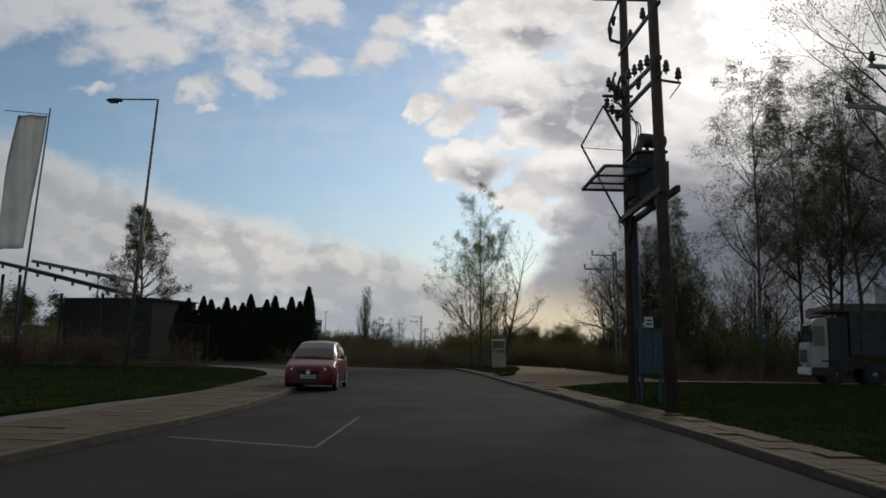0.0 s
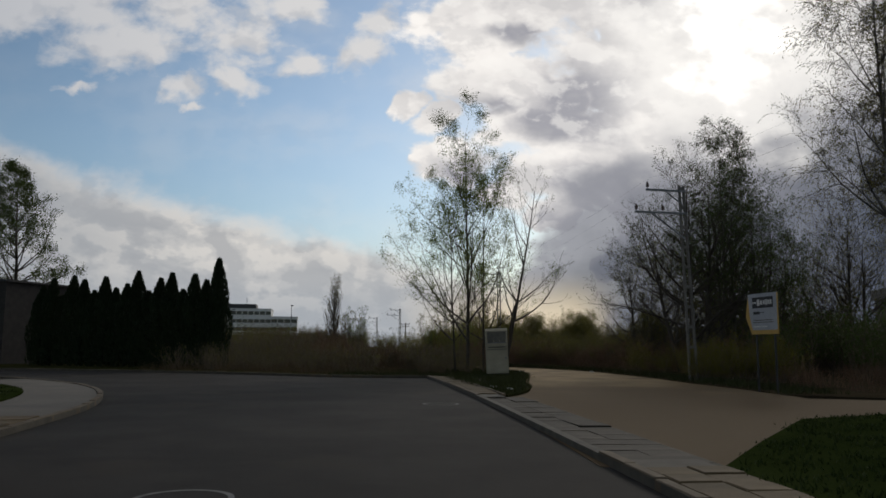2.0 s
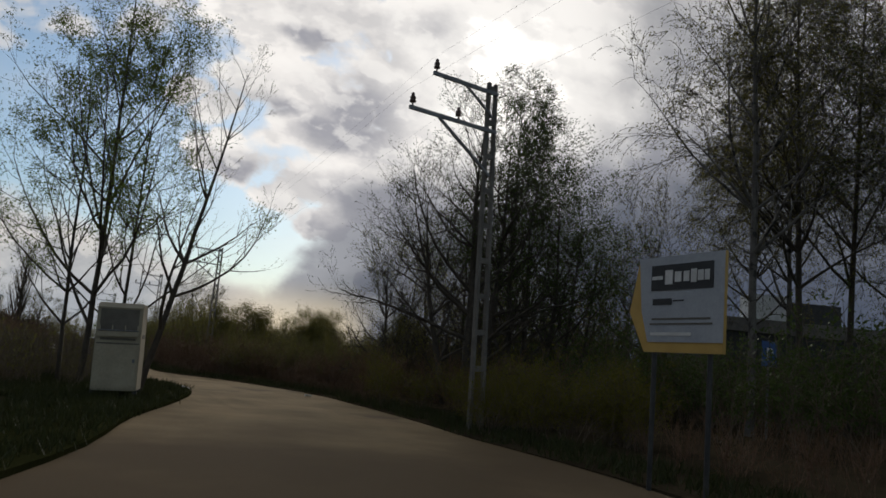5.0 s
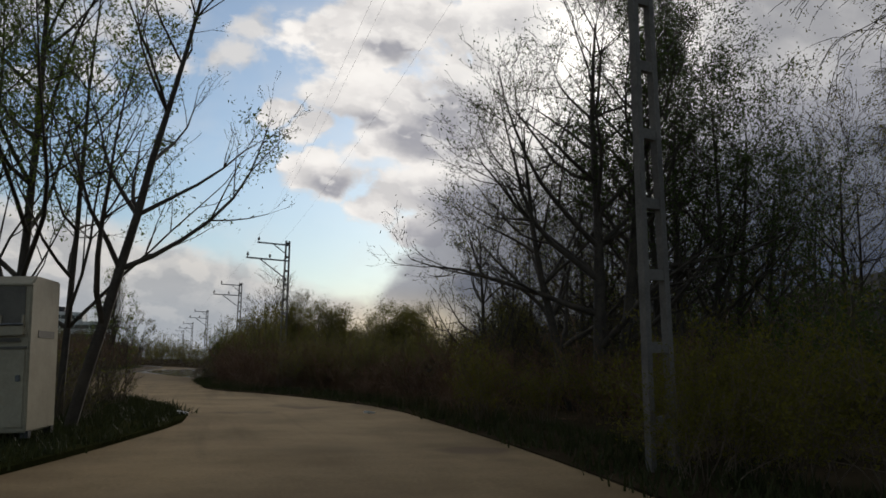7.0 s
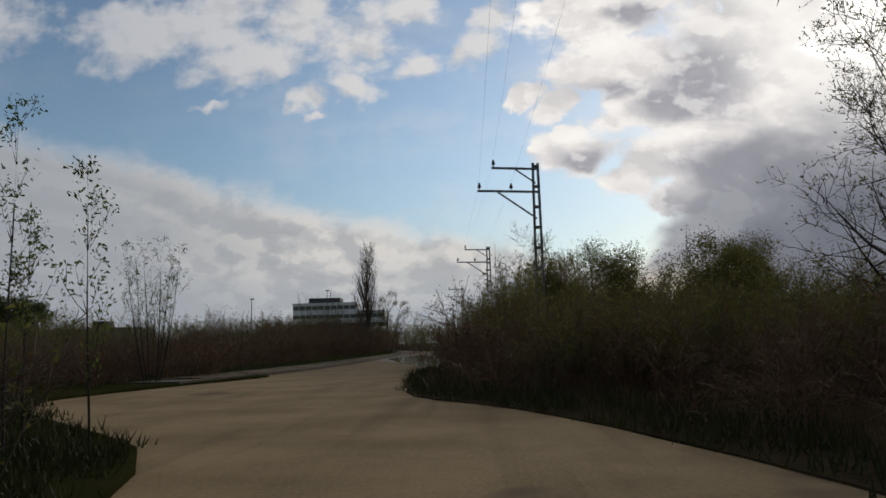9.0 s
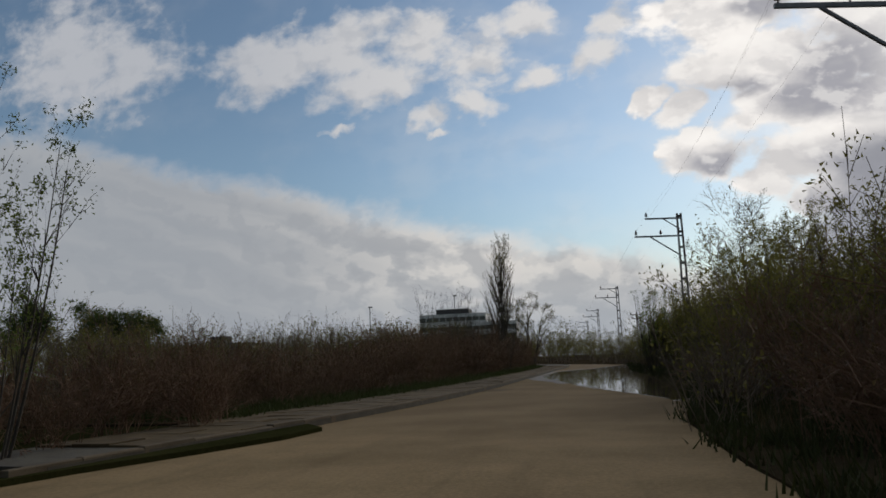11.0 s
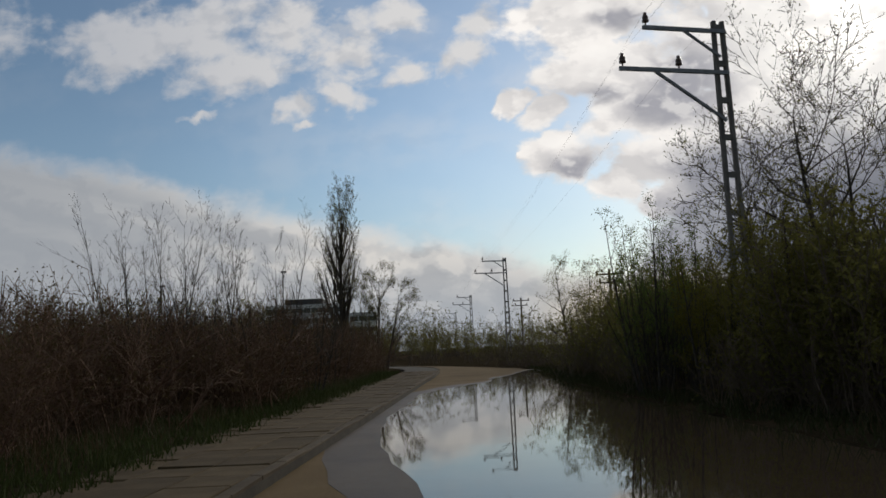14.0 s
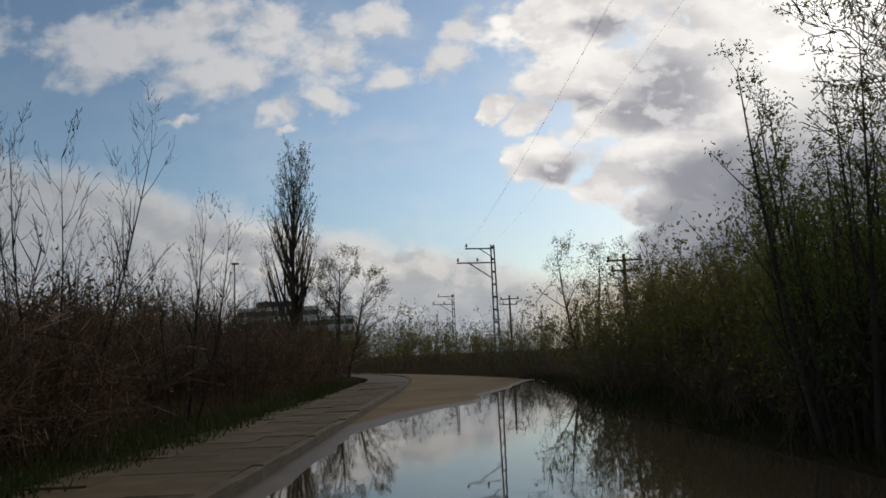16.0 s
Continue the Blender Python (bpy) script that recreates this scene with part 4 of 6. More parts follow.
# ---- thickets ----
rng = random.Random(5)
GREEN = [shrub(100 + k, 2.6, 14, bare=0.25, leaf=0.036, each=6, bend=0.18) for k in range(4)]
DENSE = [shrub(110 + k, 2.2, 16, bare=0.1, leaf=0.038, each=6, lean=0.7, bend=0.18) for k in range(4)]
OPEN = [shrub(150 + k, 2.6, 12, bare=0.5, leaf=0.026, each=2, twigs=6, bend=0.15) for k in range(4)]
FAR = [shrub(140 + k, 2.6, 10, bare=0.3, leaf=0.055, each=4, twigs=4, bend=0.16) for k in range(4)]
BUDDING = [shrub(160 + k, 2.0, 18, bare=0.35, lean=0.9, twigs=9, leaf=0.026, each=2, bend=0.26) for k in range(4)]
BRUSH = [shrub(120 + k, 2.0, 18, bare=0.6, lean=0.85, twigs=10, leaf=0.024, each=2, bend=0.28) for k in range(4)]
WEED = [shrub(130 + k, 1.5, 17, bare=0.7, leaf=0.045, each=1, lean=0.7, twigs=6, segn=3, bend=0.2) for k in range(4)]
right_far = [p for p in track_r if p.y < 170]
thicket("thicket", DENSE, along(track_r, 50.5, 64, 1, 0.7, 4.5, 0.66, rng, (0.6, 1.0)), "twig", "leaf_yellow", "dense yellow-green shrubs along the track", 1)
thicket("thicket", WEED, along(track_r, 43.6, 51, 1, 1.6, 7.0, 0.55, rng, (0.35, 0.75)), "twig_red", "leaf_bud", "low brown weeds on the bank below the sign", 16)
thicket("thicket", BRUSH, along(track_r, 60, 96, 1, 1.1, 7, 0.44, rng, (0.75, 1.25)), "twig_red", "leaf_bud", "reddish bare brushwood inside the bend", 2)
spots = [(x, y, 0.1, rng.uniform(0.75, 1.0) if y < 84 else rng.uniform(1.0, 1.35)) for x, y in ((rng.uniform(9, 24), rng.uniform(77, 98)) for _ in range(95))]
spots += [(rng.uniform(8, 26), rng.uniform(99, 124), 0.1, rng.uniform(1.15, 1.6)) for _ in range(55)]
thicket("thicket", GREEN, spots, "twig", "leaf_olive", "tall olive-green shrubs on the railway verge", 3)
thicket("thicket", DENSE, along(track_r, 97, 142, 1, 1.3, 8, 0.36, rng, (1.1, 1.8)), "twig", "leaf_olive", "dense dark shrubs leaning over the water", 13)
thicket("thicket", GREEN, along(track_r, 92, 150, 1, 3.0, 12, 0.12, rng, (1.1, 1.7)), "twig", "leaf_olive", "tall shrubs in young leaf by the water", 4)
thicket("thicket", WEED, along(track_r, 90, 165, 1, 0.2, 4, 0.40, rng, (0.7, 1.2)), "twig", "leaf_olive", "low brown brush at the water's edge", 5)
spots = [(rng.uniform(20, 42), rng.uniform(62, 110), 0.1, rng.uniform(0.9, 1.5)) for _ in range(110)] + [(rng.uniform(21, 60), rng.uniform(50, 72), 0.1, rng.uniform(1.0, 1.7)) for _ in range(110)]
thicket("thicket", FAR, spots, "twig", "leaf_dark", "dark undergrowth beneath the trees", 6)
thicket("thicket", BUDDING, along(pave_l, 88, 106, -1, 1.3, 6.5, 0.46, rng, (0.80, 1.1)) + along(pave_l, 106, 116, -1, 1.4, 6.5, 0.42, rng, (0.95, 1.3)) + along(pave_l, 116, 165, -1, 1.5, 6.5, 0.40, rng, (1.2, 1.65)) + [(rng.uniform(-27, -14), rng.uniform(141, 164), 0.1, rng.uniform(2.0, 2.5)) for _ in range(36)], "twig_red", "leaf_bud", "dry reddish thicket of bare stems along the pavement", 7)
thicket("thicket", BRUSH, along(track_l, 69, 93, -1, 1.6, 8.0, 0.40, rng, (0.65, 0.95)), "twig_red", "leaf_bud", "low reddish brush behind the grass at the bend", 15)
thicket("thicket", OPEN, along(pave_l, 88, 190, -1, 6, 24, 0.10, rng, (1.1, 1.45)), "twig", "leaf_olive", "olive brush behind the dry thicket", 8)
spots = [(x, y, 0.1, rng.uniform(0.7, 1.2) if y < 77 else rng.uniform(1.1, 1.6)) for x, y in ((rng.uniform(-14, 3.0), rng.uniform(59, 92)) for _ in range(270)) if y > 60.5 - 0.45 * min(x + 4, 0) and x < 2.6 - max(0, y - 64) * 0.62] + [(x, y, 0.1, rng.uniform(0.8, 1.1)) for x, y in ((rng.uniform(-0.5, 5), rng.uniform(65.5, 72.0)) for _ in range(60)) if x < 8.5 - 0.72 * (y - 62.7)]
thicket("thicket", WEED, spots, "twig", "leaf_olive", "low olive-brown scrub beyond the road", 9)
spots = [(rng.uniform(1.6, 5.4), rng.uniform(60.8, 66.0), 0.1, rng.uniform(0.4, 0.75)) for _ in range(30)]
thicket("thicket", WEED, spots, "twig", "leaf_olive", "weeds and brush at the foot of the poplars", 10)
spots = [(rng.uniform(-65, -18), rng.uniform(84, 180), 0.1, rng.uniform(1.2, 2.0)) for _ in range(140)]
spots += [(rng.uniform(-75, -42), rng.uniform(135, 180), 0.1, rng.uniform(1.7, 2.3)) for _ in range(50)]
spots += [(rng.uniform(-30, -13.5), rng.uniform(138, 205), 0.1, rng.uniform(1.5, 2.0)) for _ in range(60)]
spots = [s for s in spots if s[0] < -7.5 - (s[1] - 120) * 0.13 and not (s[1] > 166 and abs(s[0] - (-8 - (s[1] - 166) * 1.0)) < 7)]
thicket("thicket", FAR, spots, "twig", "leaf_olive", "distant olive scrub on the waste ground", 11)
spots = [(rng.uniform(-30, 34), rng.uniform(165, 260), 0.1, rng.uniform(1.3, 2.2)) for _ in range(170)]
spots = [s for s in spots if not (-40 < s[0] - (-8 - (s[1] - 166) * 1.1) < 4)]
thicket("thicket", FAR, spots, "twig", "leaf_olive", "distant scrub at the bend of the track", 12)


spots = [(rng.uniform(27, 75), rng.uniform(66, 92), 0.0, rng.uniform(3.2, 5.4)) for _ in range(110)] + [(rng.uniform(40, 90), rng.uniform(48, 66), 0.0, rng.uniform(2.6, 4.2)) for _ in range(60)] + [(rng.uniform(17, 30), rng.uniform(66, 84), 0.0, rng.uniform(1.6, 2.4)) for _ in range(40)]
spots = [(x, y, z, s if not 0.62 < (x - 5) / (y - 36) < 1.3 else s * 0.32) for x, y, z, s in spots]
thicket("woods", BRUSH, spots, "bark", "leaf_olive", "dark leafless woods behind the birches", 14)


# ---- railway line poles ----
def line_pole(x, y, turn, h=8.7):
    """A concrete ladder pole with two side arms carrying pin insulators."""
    e = thing("line_pole", x, y, 0, turn, "grey concrete ladder pole with two arms and brown insulators", "utility pole", "poles along the railway")
    for s in (-1, 1):
        bm = bmesh.new()
        a, b = 0.20, 0.11
        vs = []
        for z, o in ((-0.2, a), (h, b)):
            for dx, dy in ((-0.042, -0.05), (0.042, -0.05), (0.042, 0.05), (-0.042, 0.05)):
                vs.append(bm.verts.new((s * o + dx, dy, z)))
        for f in ((0, 1, 2, 3), (4, 7, 6, 5), (0, 4, 5, 1), (1, 5, 6, 2), (2, 6, 7, 3), (3, 7, 4, 0)):
            bm.faces.new([vs[i] for i in f])
        bmesh.ops.recalc_face_normals(bm, faces=bm.faces)
        part("leg", bm, "concrete", e)
    for k in range(10):
        z = 0.6 + k * (h - 0.75) / 9
        w = 0.20 + (0.11 - 0.20) * z / h
        part("rung", box(bmesh.new(), 0, 0, z, 2 * w, 0.08, 0.13), "concrete", e)
    for z, length, brace in ((h - 0.28, 2.1, 0.0), (h - 1.28, 2.75, 1.15)):
        arm = part("arm", box(bmesh.new(), -length / 2 + 0.12, -0.09, z, length, 0.07, 0.09), "steel", e, "grey steel cross-arm")
        if not brace:
            part("brace", bar(bmesh.new(), (-0.95, -0.09, z - 0.03), (-0.05, -0.09, z - 0.62), 0.05, 0.05), "steel", e)
        if brace:
            part("brace", bar(bmesh.new(), (-1.75, -0.09, z - 0.04), (-0.05, -0.09, z - brace), 0.06, 0.06), "steel", e)
        for o in ((-length + 0.2,) if not brace else (-length + 0.2, -1.15)):
            bm = bmesh.new()
            lathe(bm, ((0.018, 0.04), (0.018, 0.12), (0.075, 0.13), (0.08, 0.17), (0.05, 0.20), (0.075, 0.22), (0.06, 0.27), (0.035, 0.30), (0.045, 0.34), (0.02, 0.36)), 10, (o, -0.09, z))
            part("insulator", bm, "ceramic", e, "brown ceramic pin insulator", True)
    return e


POLES = [(13.05, 55.2, 20), (8.95, 95.4, 20), (4.65, 124.0, 20), (-2.6, 170.0, 18), (-9.5, 214, 16), (-17, 262, 16)]
for x, y, a in POLES:
    line_pole(x, y, a)
line_pole(12.0, 17.4, 8, 8.4)
bpy.data.objects["line_pole"].matrix_basis = pose(13.4, 55.2, 0, 0, 0, 20) @ pose(0, 0, 0, 0, -2.2, 0)
for lift, out in ((8.77, -1.9), (7.77, -2.55), (7.77, -1.15)):
    cu = bpy.data.curves.new("wire", "CURVE")
    cu.dimensions, cu.bevel_depth, cu.bevel_resolution = "3D", 0.002, 0
    knots = []
    ends = [(19.5, 8.0, 20)] + POLES
    for (x0, y0, a0), (x1, y1, a1) in zip(ends, ends[1:]):
        a = Vector((x0 + out * math.cos(radians(a0)), y0 + out * math.sin(radians(a0)), lift))
        b = Vector((x1 + out * math.cos(radians(a1)), y1 + out * math.sin(radians(a1)), lift))
        for k in range(10):
            p = a.lerp(b, k / 10)
            p.z -= 0.55 * (1 - (2 * k / 10 - 1) ** 2)
            knots.append(p)
    knots.append(b)
    sp = cu.splines.new("POLY")
    sp.points.add(len(knots) - 1)
    for q, p in zip(sp.points, knots):
        q.co = (*p, 1)
    cu.materials.append(M["iron"])
    tagged(new("overhead_wire", cu), "thin dark overhead wire strung between the railway poles", "wire", "overhead wires")

# ---- water ----
WATER = [(4.1, 97.5), (3.3, 100), (1.7, 103.8), (0.3, 108.3), (-0.8, 112.5), (-2.2, 117), (-2.95, 120.5), (-3.35, 126), (-3.6, 130), (-3.05, 133.2), (-1.9, 136.8), (-2.1, 139), (-1.5, 142), (-1.1, 145.5), (-0.6, 149), (0.5, 140), (1.1, 133.5), (1.8, 128), (2.6, 123), (3.7, 116.5), (4.7, 110.5), (5.2, 104), (4.9, 98.5)]
w_line = smooth_line([(x, y, 0) for x, y in WATER + WATER[:1]], 0.8)
w_line = [p + Vector((noise.noise(p * 0.8) * 0.18, noise.noise(p * 0.8 + Vector((5, 0, 0))) * 0.3, 0)) for p in w_line[:-1]]

WET = [p + (p - Vector((0.2, 122, 0))).normalized() * ((0.35 + 0.35 * noise.noise(p * 0.35) + 0.9 * min(1.0, max(0.0, (p.y - 106) / 6))) if p.x < 0.0 or p.y < 102 else -0.3) for p in w_line]
flat("wet_mud", WET, -0.2, 0.010, "mud", "dark wet mud round the puddle", "mud")
flat("puddle", w_line, -0.2, 0.014, "water", "wide brown puddle mirroring the sky across the track", "water")


# ---- red hatchback ----
BODY = ((0.00, 0.26, 0.58, 0.66, 0.60), (0.03, 0.20, 0.65, 0.76, 0.70), (0.12, 0.18, 0.715, 0.825, 0.75), (0.32, 0.17, 0.78, 0.865, 0.79), (0.65, 0.17, 0.86, 0.88, 0.815), (1.02, 0.17, 0.935, 0.885, 0.825),
        (1.70, 0.17, 0.955, 0.888, 0.835), (2.70, 0.17, 0.975, 0.888, 0.84), (3.50, 0.18, 1.00, 0.882, 0.83), (4.05, 0.22, 1.02, 0.845, 0.785), (4.32, 0.28, 0.98, 0.78, 0.72), (4.42, 0.36, 0.86, 0.68, 0.62))
CABIN = ((0.96, 0.93, 0.955, 0.79, 0.72), (1.40, 0.945, 1.225, 0.815, 0.665), (1.84, 0.955, 1.40, 0.83, 0.615), (2.20, 0.96, 1.455, 0.835, 0.605), (2.70, 0.97, 1.47, 0.835, 0.60),
         (3.25, 0.985, 1.445, 0.825, 0.585), (3.70, 1.00, 1.375, 0.80, 0.565), (4.02, 1.00, 1.23, 0.76, 0.58), (4.28, 0.985, 1.02, 0.71, 0.63))


def cabin_point(y, s):
    """The car's upper shell at a length y; s runs from belt (0) over the roof's edge (1) to the middle (2)."""
    col = list(zip(*CABIN))
    zb, zr, wb, wr = (float(np.interp(y, col[0], col[k])) for k in range(1, 5))
    ring = ((0.0, wb, zb), (0.55, wb + (wr - wb) * 0.42 + 0.02, zb + (zr - zb) * 0.52), (0.92, wr + 0.028, zr - 0.055), (1.0, wr, zr - 0.018), (1.12, wr - 0.06, zr + 0.004), (1.5, wr * 0.5, zr + 0.028), (2.0, 0.0, zr + 0.036))
    q = list(zip(*ring))
    return float(np.interp(s, q[0], q[1])), y, float(np.interp(s, q[0], q[2]))


def hatchback(x, y, turn):
    e = thing("car", x, y, 0, turn, "parked red five-door hatchback with dark windows, half on the pavement", "car")
    bm = bmesh.new()
    rings = []
    for sy, lo, hi, wl, wh in BODY:
        d = hi - lo
        half = [(0.0, lo), (wl * 0.88, lo), (wl * 0.975, lo + 0.07), (wl * 0.99, lo + d * 0.30), (wl, lo + d * 0.55), (wl * 0.985, lo + d * 0.74), (wh + (wl - wh) * 0.45, hi - 0.055), (wh, hi - 0.012), (wh * 0.82, hi + 0.012), (wh * 0.45, hi + 0.028), (0.0, hi + 0.034)]
        rings.append([bm.verts.new((px, sy, pz)) for px, pz in half] + [bm.verts.new((-px, sy, pz)) for px, pz in half[-2:0:-1]])
    n = len(rings[0])
    for p, q in zip(rings, rings[1:]):
        for k in range(n):
            bm.faces.new((p[k], p[(k + 1) % n], q[(k + 1) % n], q[k]))
    bm.faces.new(rings[0][::-1])
    bm.faces.new(rings[-1])
    bmesh.ops.recalc_face_normals(bm, faces=bm.faces)
    part("body", bm, "red", e, "glossy dark red bodywork", True)
    # upper shell with roof and pillars
    bm = bmesh.new()
    ys = np.linspace(CABIN[0][0], CABIN[-1][0], 27)
    ss = (0.0, 0.3, 0.6, 0.85, 0.95, 1.0, 1.06, 1.14, 1.3, 1.6, 2.0)
    rows = []
    for py in ys:
        right = [cabin_point(py, q) for q in ss]
        rows.append([bm.verts.new(p) for p in right] + [bm.verts.new((-p[0], p[1], p[2])) for p in right[-2::-1]])
    for p, q in zip(rows, rows[1:]):
        for k in range(len(p) - 1):
            bm.faces.new((p[k], q[k], q[k + 1], p[k + 1]))
    bmesh.ops.recalc_face_normals(bm, faces=bm.faces)
    part("roof", bm, "red", e, "red roof and window pillars", True)

    def pane(name, corner, nu=8, nv=6):
        """A pane following the shell, 6 mm proud: corner(u, v) gives (length, s, side)."""
        bm = bmesh.new()
        grid = []
        for i in range(nu + 1):
            row = []
            for j in range(nv + 1):
                py, q, sd = corner(i / nu, j / nv)
                p = Vector(cabin_point(py, q))
                d1 = Vector(cabin_point(py + 0.02, q)) - p
                d2 = Vector(cabin_point(py, min(q + 0.02, 2.0))) - Vector(cabin_point(py, min(q + 0.02, 2.0) - 0.02))
                nrm = d1.cross(d2).normalized()
                if nrm.z < 0:
                    nrm = -nrm
                p += nrm * 0.007
                row.append(bm.verts.new((p.x * sd, p.y, p.z)))
            grid.append(row)
        for p, q in zip(grid, grid[1:]):
            for k in range(nv):
                bm.faces.new((p[k], p[k + 1], q[k + 1], q[k]))
        bmesh.ops.recalc_face_normals(bm, faces=bm.faces)
        part(name, bm, "glass", e, "dark reflecting car window", True)

    def across(y0, y1):
        def corner(u, v):
            t = 2 * v - 1
            return y0 + (y1 - y0) * u, 2.0 - 0.90 * abs(t), 1 if t >= 0 else -1
        return corner

    pane("windscreen", across(1.02, 1.80), 10, 16)
    pane("rear_window", across(3.72, 4.18), 6, 16)
    for s in (-1, 1):
        for y0, y1, top0, top1 in ((1.34, 2.52, 0.80, 0.90), (2.60, 3.30, 0.90, 0.88), (3.38, 3.78, 0.86, 0.72)):
            def corner(u, v, y0=y0, y1=y1, top0=top0, top1=top1, s=s):
                top = top0 + (top1 - top0) * u
                slope = 0.34 * (1 - v) * (1 - u) if y0 < 2 else 0.0
                return y0 - slope + (y1 - y0 + slope) * u - (0.10 * v * u if y0 > 3.3 else 0), 0.09 + (top - 0.09) * v * (1.0 if y0 > 2 else min(1.0, 0.35 + 1.6 * u)), s
            pane("side_window", corner)
        for yb in (2.56, 3.34):
            bm = bmesh.new()
            p, q = [Vector(cabin_point(yb, k)) for k in (0.08, 0.90)]
            bar(bm, (s * (p.x + 0.004), p.y, p.z), (s * (q.x + 0.004), q.y, q.z), 0.012, 0.07)
            part("door_pillar", bm, "black", e, "black strip between the side windows")
        bm = bmesh.new()
        box(bm, s * 0.985, 1.40, 1.005, 0.21, 0.13, 0.14, 0.045)
        mirror = part("mirror", bm, "red", e, smooth=True)
        part("mirror_glass", box(bmesh.new(), s * 0.985, 1.469, 1.005, 0.15, 0.012, 0.09), "chrome", mirror)
        part("mirror_stalk", bar(bmesh.new(), (s * 0.82, 1.38, 0.955), (s * 0.92, 1.40, 0.975), 0.05, 0.03), "black", mirror)
        # swept headlight wrapped round the corner
        bm = bmesh.new()
        top, low = [], []
        for k in range(9):
            f = k / 8
            px, py = 0.42 + 0.462 * f, 0.036 + 0.36 * f ** 2.1
            hi_z, lo_z = 0.675 + 0.085 * f, 0.555 + 0.085 * f
            top.append(bm.verts.new((s * (px - 0.018), py, hi_z)))
            low.append(bm.verts.new((s * (px + 0.012), py - 0.050, lo_z)))
        for k in range(8):
            bm.faces.new((top[k], top[k + 1], low[k + 1], low[k]))
        bmesh.ops.recalc_face_normals(bm, faces=bm.faces)
        bmesh.ops.solidify(bm, geom=bm.faces[:], thickness=0.03)
        lamp = part("headlight", bm, "lamp_glass", e, "clear swept-back headlight", True)
        for f in (0.32, 0.66):
            bm = bmesh.new()
            lathe(bm, ((0.016, -0.004), (0.042, 0.0), (0.036, 0.014), (0.012, 0.004)), 14)
            o = part("reflector", bm, "chrome", lamp, "bright round reflector", True)
            o.matrix_basis = pose(s * (0.42 + 0.47 * f), 0.036 + 0.36 * f ** 2.1 - 0.05, 0.615 + 0.085 * f, 75, 0, s * 30)
        bm = bmesh.new()
        lathe(bm, ((0.02, -0.01), (0.05, 0.0), (0.02, 0.012)), 12)
        part("fog_light", bm, "lamp_glass", e, "", True).matrix_basis = pose(s * 0.64, 0.035, 0.33, 90, 0, s * -20)
        for wy in (0.86, 3.50):
            # black disc over the uncut body: the wheel arch's shade as colour
            bm = bmesh.new()
            lathe(bm, ((0.362, -0.03), (0.372, 0.0), (0.36, 0.012)), 32)
            part("wheel_arch", bm, "black", e, "black disc coloured as the shade in the wheel arch").matrix_basis = pose(s * 0.872, wy, 0.335, 0, s * 90, 0)
            bm = bmesh.new()
            lathe(bm, ((0.215, -0.12), (0.295, -0.12), (0.315, -0.08), (0.318, 0.0), (0.30, 0.022), (0.222, 0.018)), 32)
            w = part("tyre", bm, "tyre", e, "black rubber tyre", True)
            w.matrix_basis = pose(s * 0.876, wy, 0.318, 0, s * 90, 0)
            # plain black backing plate; its colour is the shade between the spokes
            bm = bmesh.new()
            lathe(bm, ((0.02, -0.05), (0.215, -0.05), (0.215, -0.04), (0.02, -0.04)), 24)
            part("brake_disc", bm, "black", w)
            bm = bmesh.new()
            lathe(bm, ((0.205, -0.02), (0.222, 0.020), (0.203, 0.026), (0.190, -0.012)), 32)
            for k in range(5):
                a0 = k * math.tau / 5
                bar(bm, (0.03 * math.cos(a0), 0.03 * math.sin(a0), 0.024), (0.20 * math.cos(a0), 0.20 * math.sin(a0), 0.016), 0.050, 0.022)
            lathe(bm, ((0.045, 0.0), (0.04, 0.034)), 14)
            part("rim", bm, "alloy", w, "silver five-spoke alloy rim")
        part("side_moulding", box(bmesh.new(), s * 0.892, 2.35, 0.63, 0.012, 1.70, 0.022), "chrome", e, "bright side moulding strip")
        for dy in (1.30, 2.56, 3.20):
            part("door_seam", bar(bmesh.new(), (s * 0.887, dy, 0.30), (s * 0.862, dy + 0.03, 0.90), 0.008, 0.012), "black", e)
        for dy in (2.38, 3.10):
            part("door_handle", box(bmesh.new(), s * 0.876, dy, 0.85, 0.03, 0.18, 0.03, 0.01), "red", e)
        part("sill", box(bmesh.new(), s * 0.83, 2.18, 0.20, 0.10, 1.95, 0.09, 0.02), "black", e)
        part("tail_light", box(bmesh.new(), s * 0.74, 4.22, 0.90, 0.20, 0.16, 0.16, 0.05), "red", e)
    bm = bmesh.new()
    lo = [bm.verts.new((px, -0.008, pz)) for px, pz in ((-0.30, 0.485), (0.30, 0.485), (0.40, 0.60), (-0.40, 0.60))]
    bm.faces.new(lo)
    bmesh.ops.solidify(bm, geom=bm.faces[:], thickness=0.03)
    part("grille", bm, "black", e, "black five-point grille")
    part("air_intake", box(bmesh.new(), 0, 0.012, 0.30, 1.10, 0.05, 0.13, 0.02), "black", e, "wide black lower air intake")
    part("bumper_seam", bar(bmesh.new(), (-0.62, 0.0, 0.395), (0.62, 0.0, 0.395), 0.01, 0.012), "black", e)
    plate = part("number_plate", box(bmesh.new(), 0, -0.022, 0.43, 0.52, 0.016, 0.11), "white", e, "white number plate with dark bars")
    for k in range(6):
        part("plate_bar", box(bmesh.new(), -0.18 + k * 0.072 + (0.03 if k > 1 else 0), -0.034, 0.43, 0.042, 0.006, 0.06), "black", plate)
    bm = bmesh.new()
    lathe(bm, ((0.068, -0.01), (0.068, 0.01), (0.054, 0.012), (0.054, 0.0)), 20)
    part("badge", bm, "chrome", e, "round chrome badge", True).matrix_basis = pose(0, -0.03, 0.565, 85, 0, 0)
